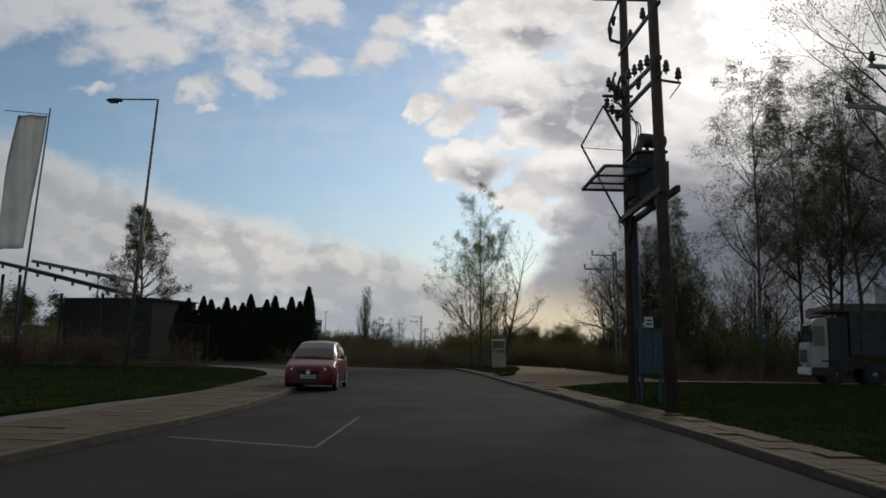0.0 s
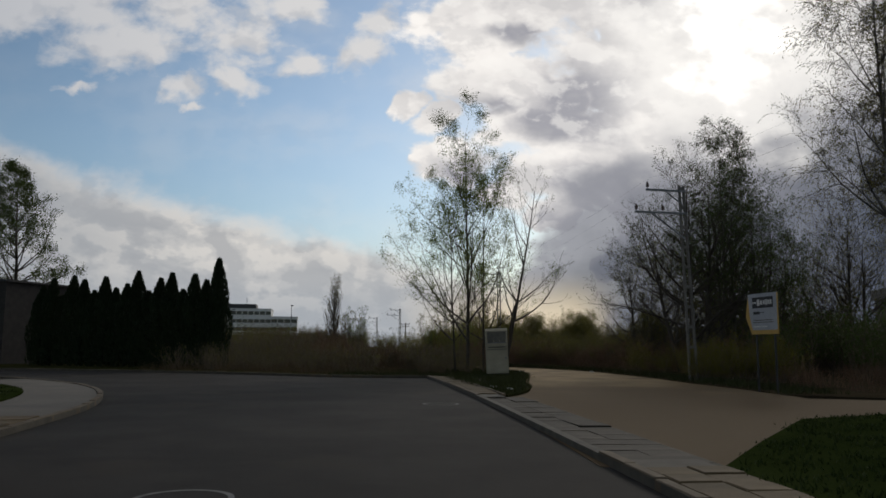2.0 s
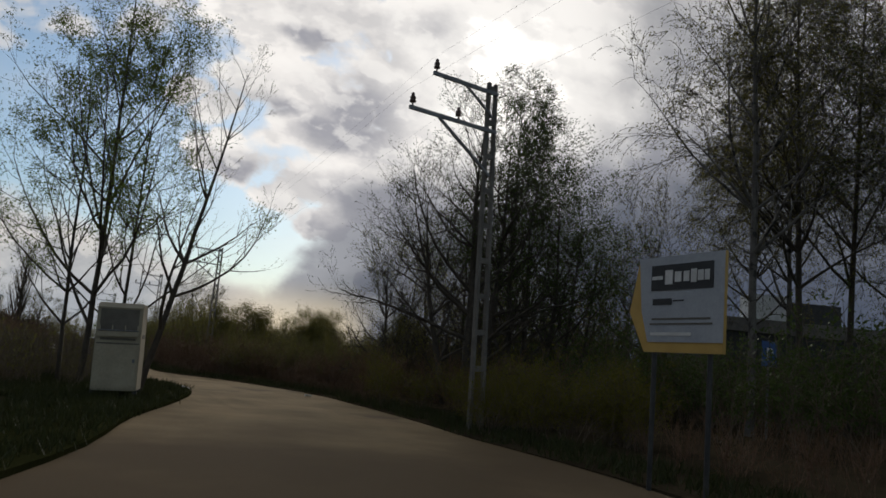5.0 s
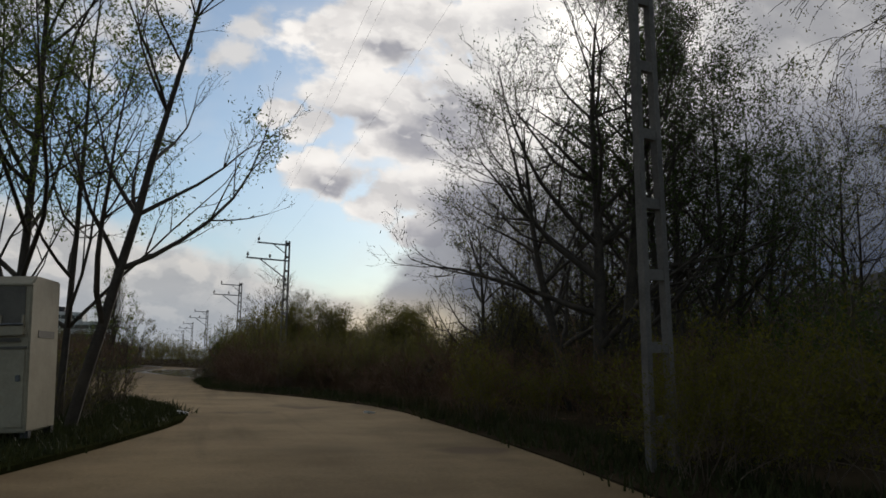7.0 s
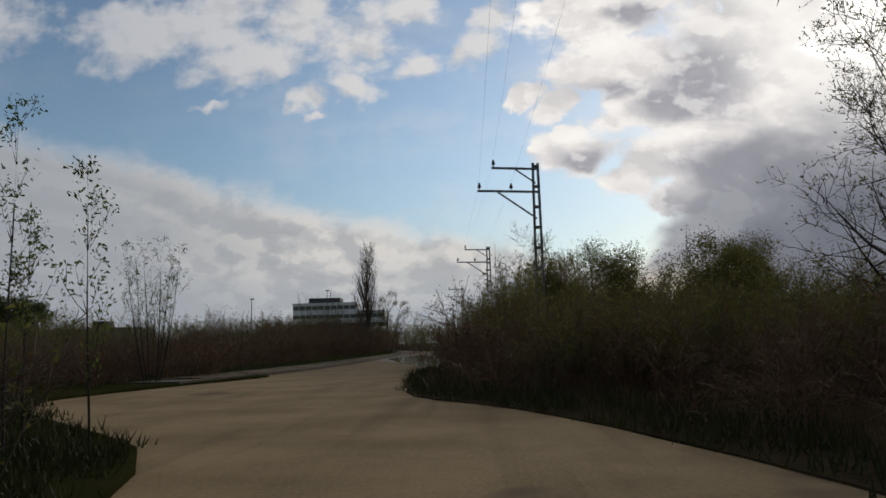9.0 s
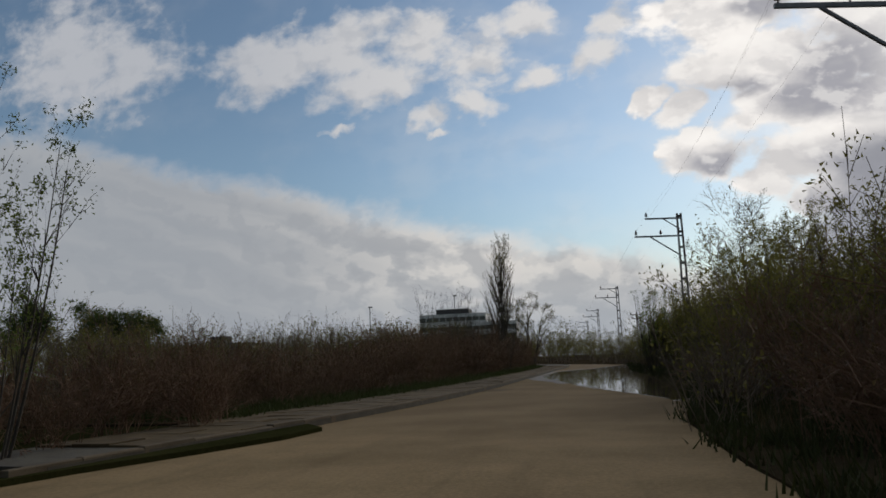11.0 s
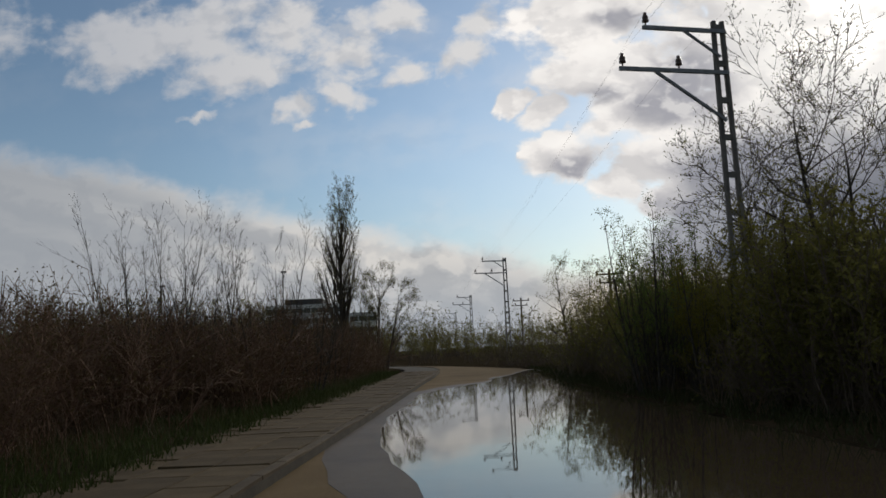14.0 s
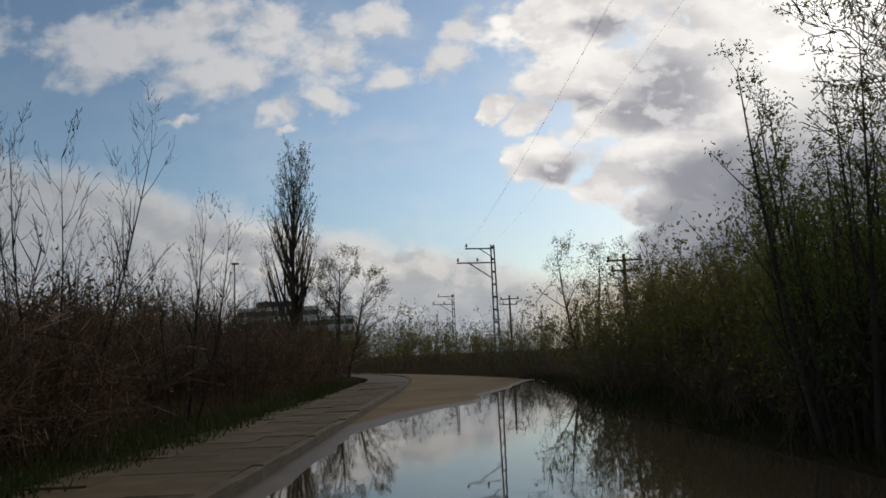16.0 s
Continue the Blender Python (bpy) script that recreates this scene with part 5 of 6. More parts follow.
    for o in (0.02, 0.42):
        part("wiper", bar(bmesh.new(), (o, 1.02, 0.995), (o - 0.55, 1.10, 1.01), 0.012, 0.012), "black", e)
    return e


hatchback(-3.98, 25.9, -0.5).scale = (0.97, 0.95, 1.12)


# ---- clothes bank ----
def clothes_bank(x, y, z, turn):
    """A tall cream steel box with a drop hatch near its top."""
    e = thing("clothes_bank", x, y, z, turn, "cream metal clothes collection box with a hatch, standing on grass", "collection box")
    w, d, h = 1.04, 1.06, 2.12
    bm = bmesh.new()
    side = ((-d / 2, 0.0), (d / 2, 0.0), (d / 2, h), (-d / 2 + 0.16, h), (-d / 2, h - 0.13))
    lo = [bm.verts.new((-w / 2, py, pz)) for py, pz in side]
    hi = [bm.verts.new((w / 2, py, pz)) for py, pz in side]
    bm.faces.new(lo)
    bm.faces.new(hi[::-1])
    for k in range(5):
        bm.faces.new((lo[k], hi[k], hi[(k + 1) % 5], lo[(k + 1) % 5]))
    bmesh.ops.recalc_face_normals(bm, faces=bm.faces)
    bmesh.ops.bevel(bm, geom=bm.edges[:], offset=0.02, segments=2, affect="EDGES")
    body = part("body", bm, "cream", e, "weathered cream sheet-metal body")
    yf = -d / 2
    # flat panel on the front; its darker colour is the opening's shade
    part("hatch_recess", box(bmesh.new(), 0, yf - 0.004, 1.70, 0.88, 0.03, 0.52), "cream_dark", e, "flat grey-brown panel coloured like the shaded chute opening")
    part("hatch_flap", box(bmesh.new(), 0, yf - 0.05, 1.36, 0.92, 0.09, 0.14, 0.015), "cream", e)
    for s in (-0.5, 0.5, 0.17, -0.17):
        part("flap_rib", box(bmesh.new(), s * 0.86, yf - 0.03, 1.50, 0.025, 0.05, 0.14), "cream", e)
    part("handle_bar", rod(bmesh.new(), (-0.46, yf - 0.11, 1.44), (0.46, yf - 0.11, 1.44), 0.016), "galv", e)
    door = part("door", box(bmesh.new(), 0, yf - 0.012, 0.58, 0.95, 0.024, 1.02, 0.008), "cream", e)
    part("door_seam", box(bmesh.new(), 0, yf - 0.006, 1.13, 0.97, 0.03, 0.03), "cream_dark", e)
    part("lock", box(bmesh.new(), 0.40, yf - 0.035, 0.72, 0.06, 0.03, 0.09, 0.008), "galv", door)
    part("rain_lip", box(bmesh.new(), 0, yf + 0.03, 1.99, 1.06, 0.12, 0.025), "cream", e)
    part("notice", box(bmesh.new(), w / 2 + 0.004, 0.05, 1.32, 0.006, 0.6, 0.10), "cream_dark", e, "faded printed strip")
    part("notice", box(bmesh.new(), 0, yf - 0.03, 1.235, 0.8, 0.008, 0.05), "cream_dark", e, "faded printed strip")
    for s in (-1, 1):
        for q in (-1, 1):
            part("foot", box(bmesh.new(), s * 0.48, q * 0.42, -0.03, 0.10, 0.10, 0.10), "iron", e)
    return e


clothes_bank(5.12, 58.5, 0.20, -4).matrix_basis = pose(5.12, 58.5, 0.20, 0, 0, -4) @ pose(0, 0, 0, 0, -2.5, 0)


# ---- arrow sign ----
def arrow_sign():
    """A company sign with an arrow-shaped end on two posts."""
    e = thing("company_sign", 12.66, 46.45, 0, 0, "grey and yellow arrow-shaped company sign on two steel posts", "sign")
    e.matrix_basis = pose(12.66, 46.45, 0.02, 0, 0, -80.5 + 180)
    # local x runs along the panel; +x is the arrow's end
    def shape(pts, y, t):
        bm = bmesh.new()
        a = [bm.verts.new((px, y, pz)) for px, pz in pts]
        b = [bm.verts.new((px, y + t, pz)) for px, pz in pts]
        bm.faces.new(a)
        bm.faces.new(b[::-1])
        for k in range(len(pts)):
            bm.faces.new((a[k], b[k], b[(k + 1) % len(pts)], a[(k + 1) % len(pts)]))
        bmesh.ops.recalc_face_normals(bm, faces=bm.faces)
        return bm
    part("backing", shape(((-0.75, 1.88), (0.66, 1.88), (0.98, 2.45), (0.80, 3.22), (-0.75, 3.22)), -0.05, 0.05), "yellow", e, "yellow arrow-shaped backing panel")
    face = part("face", shape(((-0.75, 2.02), (0.58, 2.02), (0.72, 2.45), (0.80, 3.22), (-0.75, 3.22)), 0.003, 0.012), "panel_grey", e, "light grey sign face")
    part("logo_block", box(bmesh.new(), -0.02, 0.02, 2.92, 1.12, 0.008, 0.36), "black", face, "black logo block")
    for px, wx, wz in ((0.42, 0.20, 0.05), (0.20, 0.14, 0.20), (0.03, 0.12, 0.14), (-0.12, 0.10, 0.14), (-0.25, 0.10, 0.18), (-0.37, 0.10, 0.14), (-0.48, 0.08, 0.14)):
        part("logo_mark", box(bmesh.new(), px, 0.028, 2.92, wx, 0.006, wz), "white", face)
    part("text_bar", box(bmesh.new(), 0.32, 0.02, 2.58, 0.36, 0.006, 0.09), "black", face)
    part("text_bar", box(bmesh.new(), 0.02, 0.02, 2.59, 0.20, 0.006, 0.02), "black", face)
    for pz, wx in ((2.34, 1.05), (2.27, 1.12)):
        part("text_bar", box(bmesh.new(), -0.02, 0.02, pz, wx, 0.006, 0.025), "cream_dark", face)
    part("text_bar", box(bmesh.new(), 0.15, 0.02, 2.13, 0.75, 0.006, 0.045), "white", face)
    for px in (-0.48, 0.52):
        part("post", rod(bmesh.new(), (px, -0.08, -0.2), (px, -0.08, 3.1), 0.035, n=10), "iron", e, "dark grey steel post")
    return e


arrow_sign()


# ---- pole-mounted transformer ----
def post_insulator(x, y, z, parent, drop=1):
    """A ribbed pin insulator, upright or hanging."""
    bm = bmesh.new()
    lathe(bm, tuple((r, drop * h) for r, h in ((0.02, 0.0), (0.02, 0.07), (0.085, 0.08), (0.085, 0.13), (0.05, 0.16), (0.085, 0.19), (0.07, 0.25), (0.045, 0.28), (0.06, 0.31), (0.025, 0.36))), 10, (x, y, z))
    bmesh.ops.recalc_face_normals(bm, faces=bm.faces)
    part("insulator", bm, "ceramic", parent, "brown ribbed insulator", True)


def transformer_station():
    e = thing("transformer_station", 5.75, 20.1, 0.05, 0, "two dark wooden poles carrying a transformer, platform and insulators", "transformer")
    near_foot, near_top = Vector((-0.08, -2.0, -0.3)), Vector((-0.45, -2.0, 12.4))
    far_foot, far_top = Vector((0.08, 2.0, -0.3)), Vector((-0.12, 2.0, 12.8))
    for p, q in ((near_foot, near_top), (far_foot, far_top)):
        part("pole", rod(bmesh.new(), p, q, 0.16, 0.115, 14), "pole", e, "dark creosoted wooden pole", True)
    # long beams from pole to pole
    for z0, z1, w in ((5.25, 5.25, 0.15), (8.05, 8.42, 0.10), (8.45, 8.98, 0.10), (9.85, 10.35, 0.09)):
        for s in (-0.19, 0.19) if w > 0.1 else (-0.17,):
            part("beam", bar(bmesh.new(), (s - 0.14, -2.35, z0), (s, 2.3, z1), w * 0.7, w), "iron", e, "dark steel beam between the poles")
    part("knee_brace", bar(bmesh.new(), (-0.2, -1.95, 4.55), (-0.15, -1.2, 5.2), 0.09, 0.09), "iron", e)
    part("knee_brace", bar(bmesh.new(), (0.0, 1.95, 4.55), (-0.1, 1.2, 5.2), 0.09, 0.09), "iron", e)
    # transformer
    bm = bmesh.new()
    box(bm, -0.02, 0.1, 5.98, 0.74, 1.0, 1.28, 0.05)
    tank = part("tank", bm, "iron", e, "dark grey transformer tank")
    for s in (-1, 1):
        for k in range(7):
            part("cooling_fin", box(bmesh.new(), -0.02 + s * 0.43, -0.28 + k * 0.125, 5.95, 0.14, 0.03, 0.95), "iron", tank)
    part("tank_lid", box(bmesh.new(), -0.02, 0.1, 6.64, 0.86, 1.12, 0.06), "iron", tank)
    part("conservator", rod(bmesh.new(), (-0.16, 0.0, 7.06), (0.48, 0.2, 7.06), 0.19, n=16), "iron", tank, "round oil vessel")
    for x in (0.02, 0.30):
        part("vessel_stand", box(bmesh.new(), x, 0.1, 6.78, 0.05, 0.2, 0.25), "iron", tank)
    for k in range(3):
        bm = bmesh.new()
        lathe(bm, ((0.03, 0), (0.07, 0.03), (0.04, 0.08), (0.07, 0.12), (0.04, 0.18), (0.06, 0.22), (0.02, 0.30)), 10, (-0.25, -0.2 + k * 0.3, 6.66))
        part("bushing", bm, "ceramic", tank, "", True)
    # grid platform on the road side with its tilted guard frame
    plat = part("platform", bmesh_frame((-1.40, -1.15), (-0.22, 1.75), 6.05, 0.07), "iron", e, "open grid work platform")
    for k in range(15):
        part("platform_slat", box(bmesh.new(), -1.34 + k * 0.075, 0.3, 6.05, 0.016, 2.86, 0.03), "iron", plat)
    for y in (-0.2, 0.75):
        part("platform_bearer", box(bmesh.new(), -0.81, y, 6.02, 1.18, 0.05, 0.05), "iron", plat)
    for a, b, w in (((-0.10, 2.0, 7.50), (-0.72, 2.0, 8.66), 0.065), ((-0.72, 2.0, 8.66), (-1.38, 2.0, 7.42), 0.05), ((-1.38, 2.0, 7.42), (-0.14, 2.0, 5.05), 0.05), ((-1.38, 2.0, 7.36), (-0.10, 2.0, 7.30), 0.018), ((-0.72, 2.0, 8.6), (-0.1, 2.0, 8.5), 0.014)):
        part("strut", bar(bmesh.new(), a, b, w, w), "iron", e)
    # fuses and insulators crowded round the upper beams
    for k in range(6):
        y = -1.5 + k * 0.62
        z = 8.62 + 0.11 * k
        post_insulator(-0.22, y, z, e)
        if k % 2:
            post_insulator(-0.40, y + 0.2, z - 0.15, e, -1)
    for k in range(3):
        o = -0.30 - 0.15 * k
        part("fuse", rod(bmesh.new(), (o, 1.75, 8.75 + 0.12 * k), (o + 0.12, 1.45, 9.25 + 0.12 * k), 0.04), "ceramic", e, "brown fuse tube")
        post_insulator(o, 2.05, 8.55 + 0.2 * k, e, -1)
        post_insulator(o + 0.05, 2.05, 8.95 + 0.12 * k, e)
    part("fuse_arm", bar(bmesh.new(), (-0.75, 2.0, 8.95), (0.15, 2.0, 8.95), 0.07, 0.07), "iron", e)
    part("fuse_arm", bar(bmesh.new(), (-0.60, 2.0, 8.50), (0.15, 2.0, 8.50), 0.07, 0.07), "iron", e)
    # arm on the outer side of the near pole
    part("side_arm", bar(bmesh.new(), (-0.35, -2.0, 8.02), (0.28, -2.0, 7.94), 0.05, 0.05), "iron", e)
    part("side_arm", bar(bmesh.new(), (0.28, -2.0, 7.94), (0.0, -2.0, 7.55), 0.025, 0.025), "iron", e)
    post_insulator(-0.12, -2.15, 8.10, e)
    post_insulator(0.22, -2.0, 7.98, e)
    # side bracket high on the far pole, with hanging insulators
    for a, b in (((-0.05, 2.0, 10.55), (-0.50, 2.0, 10.70)), ((-0.50, 2.0, 10.70), (-0.52, 2.0, 11.2)), ((-0.52, 2.0, 11.2), (-0.10, 2.0, 12.3))):
        part("bracket", bar(bmesh.new(), a, b, 0.07, 0.07), "iron", e)
    for x, y, z in ((-0.50, 2.0, 11.15), (-0.40, 2.0, 11.5), (-0.18, 0.9, 10.2), (-0.24, -0.6, 10.15), (-0.2, -1.4, 10.0)):
        post_insulator(x, y, z, e, -1 if x < -0.3 else 1)
    for z in (12.0, 12.4):
        part("cross_arm", bar(bmesh.new(), (-1.0, 2.0, z), (0.8, 2.0, z), 0.09, 0.1), "iron", e)
    # leads sagging down to the tank
    for k in range(3):
        pts = [Vector((-0.25, -0.2 + k * 0.3, 6.96)), Vector((-0.12, 0.2 + k * 0.2, 7.5)), Vector((-0.25, 1.2, 8.1 + 0.1 * k)), Vector((-0.35 - 0.1 * k, 1.75, 8.75))]
        bm = bmesh.new()
        line = smooth_line(pts, 0.2)
        for p, q in zip(line, line[1:]):
            rod(bm, p, q, 0.018, n=5, caps=False)
        part("lead", bm, "iron", e)
    part("pole_wire", rod(bmesh.new(), (-0.42, -1.2, 12.2), (-0.25, -1.85, 8.6), 0.02, n=5), "iron", e)
    part("conduit", rod(bmesh.new(), (0.26, 1.75, 0.0), (0.14, 1.85, 5.3), 0.06, n=10), "blue_grey", e, "blue-grey cable duct", True)
    part("conduit", rod(bmesh.new(), (0.10, 1.70, 0.0), (0.02, 1.80, 5.2), 0.035), "iron", e)
    return e


def bmesh_frame(lo, hi, z, t):
    bm = bmesh.new()
    for a, b in (((lo[0], lo[1]), (hi[0], lo[1])), ((hi[0], lo[1]), (hi[0], hi[1])), ((hi[0], hi[1]), (lo[0], hi[1])), ((lo[0], hi[1]), (lo[0], lo[1]))):
        bar(bm, (*a, z), (*b, z), t, t)
    return bm


transformer_station()
e = thing("switch_box", 6.16, 21.55, 0.05, 0, "blue metal switch cabinet on legs beside the wooden pole", "electric cabinet")
part("cabinet", box(bmesh.new(), 0, 0, 1.45, 0.60, 0.42, 1.25, 0.02), "blue", e, "blue painted steel cabinet")
part("cabinet_roof", box(bmesh.new(), 0, 0, 2.09, 0.66, 0.5, 0.04), "blue", e)
part("door_seam", box(bmesh.new(), 0, -0.213, 1.45, 0.012, 0.01, 1.15), "black", e)
part("lock_handle", box(bmesh.new(), 0.06, -0.225, 1.45, 0.03, 0.03, 0.14), "galv", e)
for s in (-0.26, 0.26):
    part("leg", box(bmesh.new(), s, 0, 0.40, 0.07, 0.07, 0.95), "blue", e)
notice = part("warning_plate", box(bmesh.new(), -0.10, -0.22, 2.25, 0.24, 0.02, 0.30), "white", e, "white warning plate with dark bars")
for k in range(2):
    part("plate_bar", box(bmesh.new(), -0.10, -0.234, 2.20 + 0.1 * k, 0.15, 0.008, 0.045), "black", notice)

e = thing("parking_sign", 25.2, 58.5, 0, 0, "blue parking sign on a grey post before the birches", "sign")
part("post", rod(bmesh.new(), (0, 0.05, -0.2), (0, 0.05, 3.3), 0.035, n=8), "galv", e)
board = part("board", box(bmesh.new(), 0, 0, 2.85, 0.62, 0.03, 0.85, 0.01), "sign_blue", e, "blue sign board")
letter = bpy.data.curves.new("letter", "FONT")
letter.body, letter.size, letter.align_x, letter.extrude = "P", 0.62, "CENTER", 0.004
letter.materials.append(M["white"])
lt = new("letter", letter)
lt.parent, lt.matrix_basis = board, pose(0, -0.022, 2.63, 90, 0, 0)

# ---- street lamp and flag ----
e = thing("street_lamp", -14.6, 38.9, 0.14, 0, "tall grey steel street lamp with a single arm", "street lamp")
part("post", rod(bmesh.new(), (-0.55, 0, -0.2), (0.17, 0, 13.93), 0.11, 0.055, 14), "galv", e, "", True)
part("arm", rod(bmesh.new(), (0.17, 0, 13.91), (-1.80, 0, 13.88), 0.04, n=10), "galv", e)
bm = bmesh.new()
lathe(bm, ((0.04, -0.42), (0.12, -0.30), (0.16, 0.0), (0.15, 0.30), (0.06, 0.42)), 14)
head = part("lamp_head", bm, "iron", e, "dark oval lamp head", True)
head.matrix_basis = pose(-2.08, 0, 13.82, 0, 90, 0) @ Matrix.Diagonal((0.7, 1, 1, 1))
part("lamp_lens", box(bmesh.new(), -2.08, 0, 13.71, 0.55, 0.22, 0.06, 0.02), "lamp_glass", head).matrix_parent_inverse = head.matrix_basis.inverted()

e = thing("flagpole", -18.7, 35.3, 0.14, 0, "grey steel flagpole flying a long white banner", "flagpole")
part("pole", rod(bmesh.new(), (-0.1, 0, -0.2), (0.62, 0, 12.2), 0.07, 0.035, 12), "galv", e, "", True)
part("boom", rod(bmesh.new(), (0.60, 0, 11.9), (-1.5, 0, 12.05), 0.02, n=8), "galv", e)
bm = bmesh.new()
cols, rws = 10, 24
grid = [[bm.verts.new((-0.05 - 1.4 * i / cols + 0.56 * (1 - j / rws), 0.10 * math.sin(i * 0.9 + j * 0.25) * (0.4 + i / cols), 11.85 - 6.3 * j / rws - 0.12 * i / cols * math.sin(j * 0.3))) for i in range(cols + 1)] for j in range(rws + 1)]
for j in range(rws):
    for i in range(cols):
        bm.faces.new((grid[j][i], grid[j][i + 1], grid[j + 1][i + 1], grid[j + 1][i]))
bmesh.ops.solidify(bm, geom=bm.faces[:], thickness=0.008)
part("banner", bm, "cloth", e, "long white cloth banner with a faint print", True)

# ---- fence, hedge, shed ----
e = thing("fence", 0, 0, 0.14, 0, "dark wire mesh fence on steel posts behind the lawn", "fence")
fence_line = [Vector((-12.3, 43.0, 0)), Vector((-52, 37.5, 0))]
n_posts = 19
for k in range(n_posts):
    p = fence_line[0].lerp(fence_line[1], k / (n_posts - 1))
    part("post", rod(bmesh.new(), p + Vector((0, 0, -0.2)), p + Vector((0, 0, 2.45)), 0.032, n=8), "iron", e)
for z in (0.1, 1.25, 2.4):
    part("rail", rod(bmesh.new(), fence_line[0] + Vector((0, 0, z)), fence_line[1] + Vector((0, 0, z)), 0.014, n=6), "iron", e)
segs = []
for k in range(330):
    p = np.array(fence_line[0].lerp(fence_line[1], k / 329))
    segs.append((p + (0, 0, 0.1), p + (0, 0, 2.4), 0.004, 0.004))
for k in range(16):
    z = 0.2 + k * 0.14
    segs.append((np.array(fence_line[0]) + (0, 0, z), np.array(fence_line[1]) + (0, 0, z), 0.004, 0.004))
tagged(mesh_from("wire_mesh", *tubes(segs, 3), "iron", e), kind="stuff")

spots = [(rng.uniform(-52, -13.2), 44.6 + rng.uniform(0, 1.6), 0.14, rng.uniform(0.95, 1.2)) for _ in range(120)]
spots = [(x, y - (-13.2 - x) * 0.139, z, s) for x, y, z, s in spots]
thicket("hedge", BRUSH, spots, "twig_red", "leaf_bud", "reddish bare hedge behind the wire fence", 21)


def cypress(seed, h):
    """A narrow evergreen: dense sprays over a flame-shaped body."""
    r = np.random.default_rng(seed)
    n = 3600
    s = r.random(n) ** 0.8
    prof = 0.74 * np.minimum(1, s * 9 + 0.75) * (1 - np.clip((s - 0.50) / 0.52, 0, 1) ** 1.35) + 0.03
    a = r.uniform(0, math.tau, n)
    lump = 1 + 0.16 * np.sin(a * 3 + s * 14 + seed) + r.normal(0, 0.05, n)
    p = np.stack([np.cos(a) * prof * lump, np.sin(a) * prof * lump, s * h], 1)
    u = np.stack([np.cos(a) * 0.35, np.sin(a) * 0.35, np.ones(n)], 1) + r.normal(0, 0.25, (n, 3))
    u /= np.linalg.norm(u, axis=1)[:, None]
    w = np.cross(u, np.stack([np.cos(a), np.sin(a), np.zeros(n)], 1) + r.normal(0, 0.5, (n, 3)))
    w /= np.linalg.norm(w, axis=1)[:, None]
    k = r.uniform(0.5, 1.2, (n, 1))
    v = np.stack([p - u * 0.10 * k, p + w * 0.055 * k, p + u * 0.17 * k, p - w * 0.055 * k], 1).reshape(-1, 3)
    return v, np.arange(4 * n).reshape(-1, 4)


firsts = []
for k in range(3):
    e = thing("cypress", 0, 0, 0, 0, "dark green columnar evergreen in a close hedge row", "evergreen", "evergreen hedge row")
    h = 5.2
    bm = bmesh.new()
    lathe(bm, ((0.10, -0.2), (0.10, 0.25), (0.56, 0.3), (0.60, 2.3), (0.42, 3.4), (0.20, 4.3), (0.02, 4.95)), 10)
    part("core", bm, "thuja", e)
    mesh_from("crown", *cypress(k, h), "thuja", e)
    firsts.append(e)
a, b = Vector((-24.2, 74.3, 0.1)), Vector((-11.2, 69.6, 0.1))
rc = random.Random(4)
for k in range(17):
    p = a.lerp(b, k / 16)
    s = (0.93 + 0.10 * math.sin(k * 2.3) + rc.uniform(-0.04, 0.04)) if k < 16 else 1.16
    m = pose(p.x, p.y, p.z, 0, 0, rc.uniform(0, 360)) @ Matrix.Diagonal((0.98, 0.98, s * 1.10, 1))
    if k < 3:
        firsts[k].matrix_basis = m
    else:
        copy_thing(firsts[k % 3], m).scale = m.to_scale()

spots = [(rng.uniform(-62, -43), rng.uniform(72, 84), 0.0, rng.uniform(2.2, 3.4)) for _ in range(26)]
thicket("woods", FAR, spots, "bark", "leaf_dark", "dark trees and bushes beyond the hedge", 22)
e = thing("shed", -31.3, 80.5, 0.1, -18, "dark timber-clad shed behind the fence with a stepped roofline", "shed")
part("wall", box(bmesh.new(), 0, 0, 2.85, 10.6, 7.0, 5.7), "timber", e, "dark weathered boards")
for k in range(22):
    part("board", box(bmesh.new(), 0, -3.53, 0.15 + k * 0.26, 10.65, 0.05, 0.235), "timber", e)
part("roof", box(bmesh.new(), 0, 0, 5.77, 10.9, 7.4, 0.14), "iron", e)
e = thing("canopy", -37.5, 78.8, 0.1, 0, "sloping steel canopy roof on columns above the shed", "canopy")
for (x0, z0), (x1, z1), mt, nm in (((-2.4, 9.3), (6.2, 7.8), "sheet", "upper_roof"), ((-6.1, 9.2), (6.2, 6.4), "iron", "lower_roof")):
    d = Vector((x1 - x0, 0, z1 - z0))
    q = d.to_track_quat("X", "Z").to_matrix()
    part(nm, box(bmesh.new(), (x0 + x1) / 2, 0, (z0 + z1) / 2, d.length, 5.0, 0.32, 0, q), mt, e)
    for k in range(7):
        f = (k + 0.5) / 7
        part("purlin", box(bmesh.new(), x0 + d.x * f, -2.4, z0 + d.z * f - 0.3, 0.12, 0.3, 0.35), "iron", e)
for x in (-5.6, -3.9, 0.4, 4.5, 5.8):
    part("column", box(bmesh.new(), x, -1.5, 4.0 if x < 0 else 3.1, 0.22, 0.22, 8.0 if x < 0 else 6.2), "iron", e)


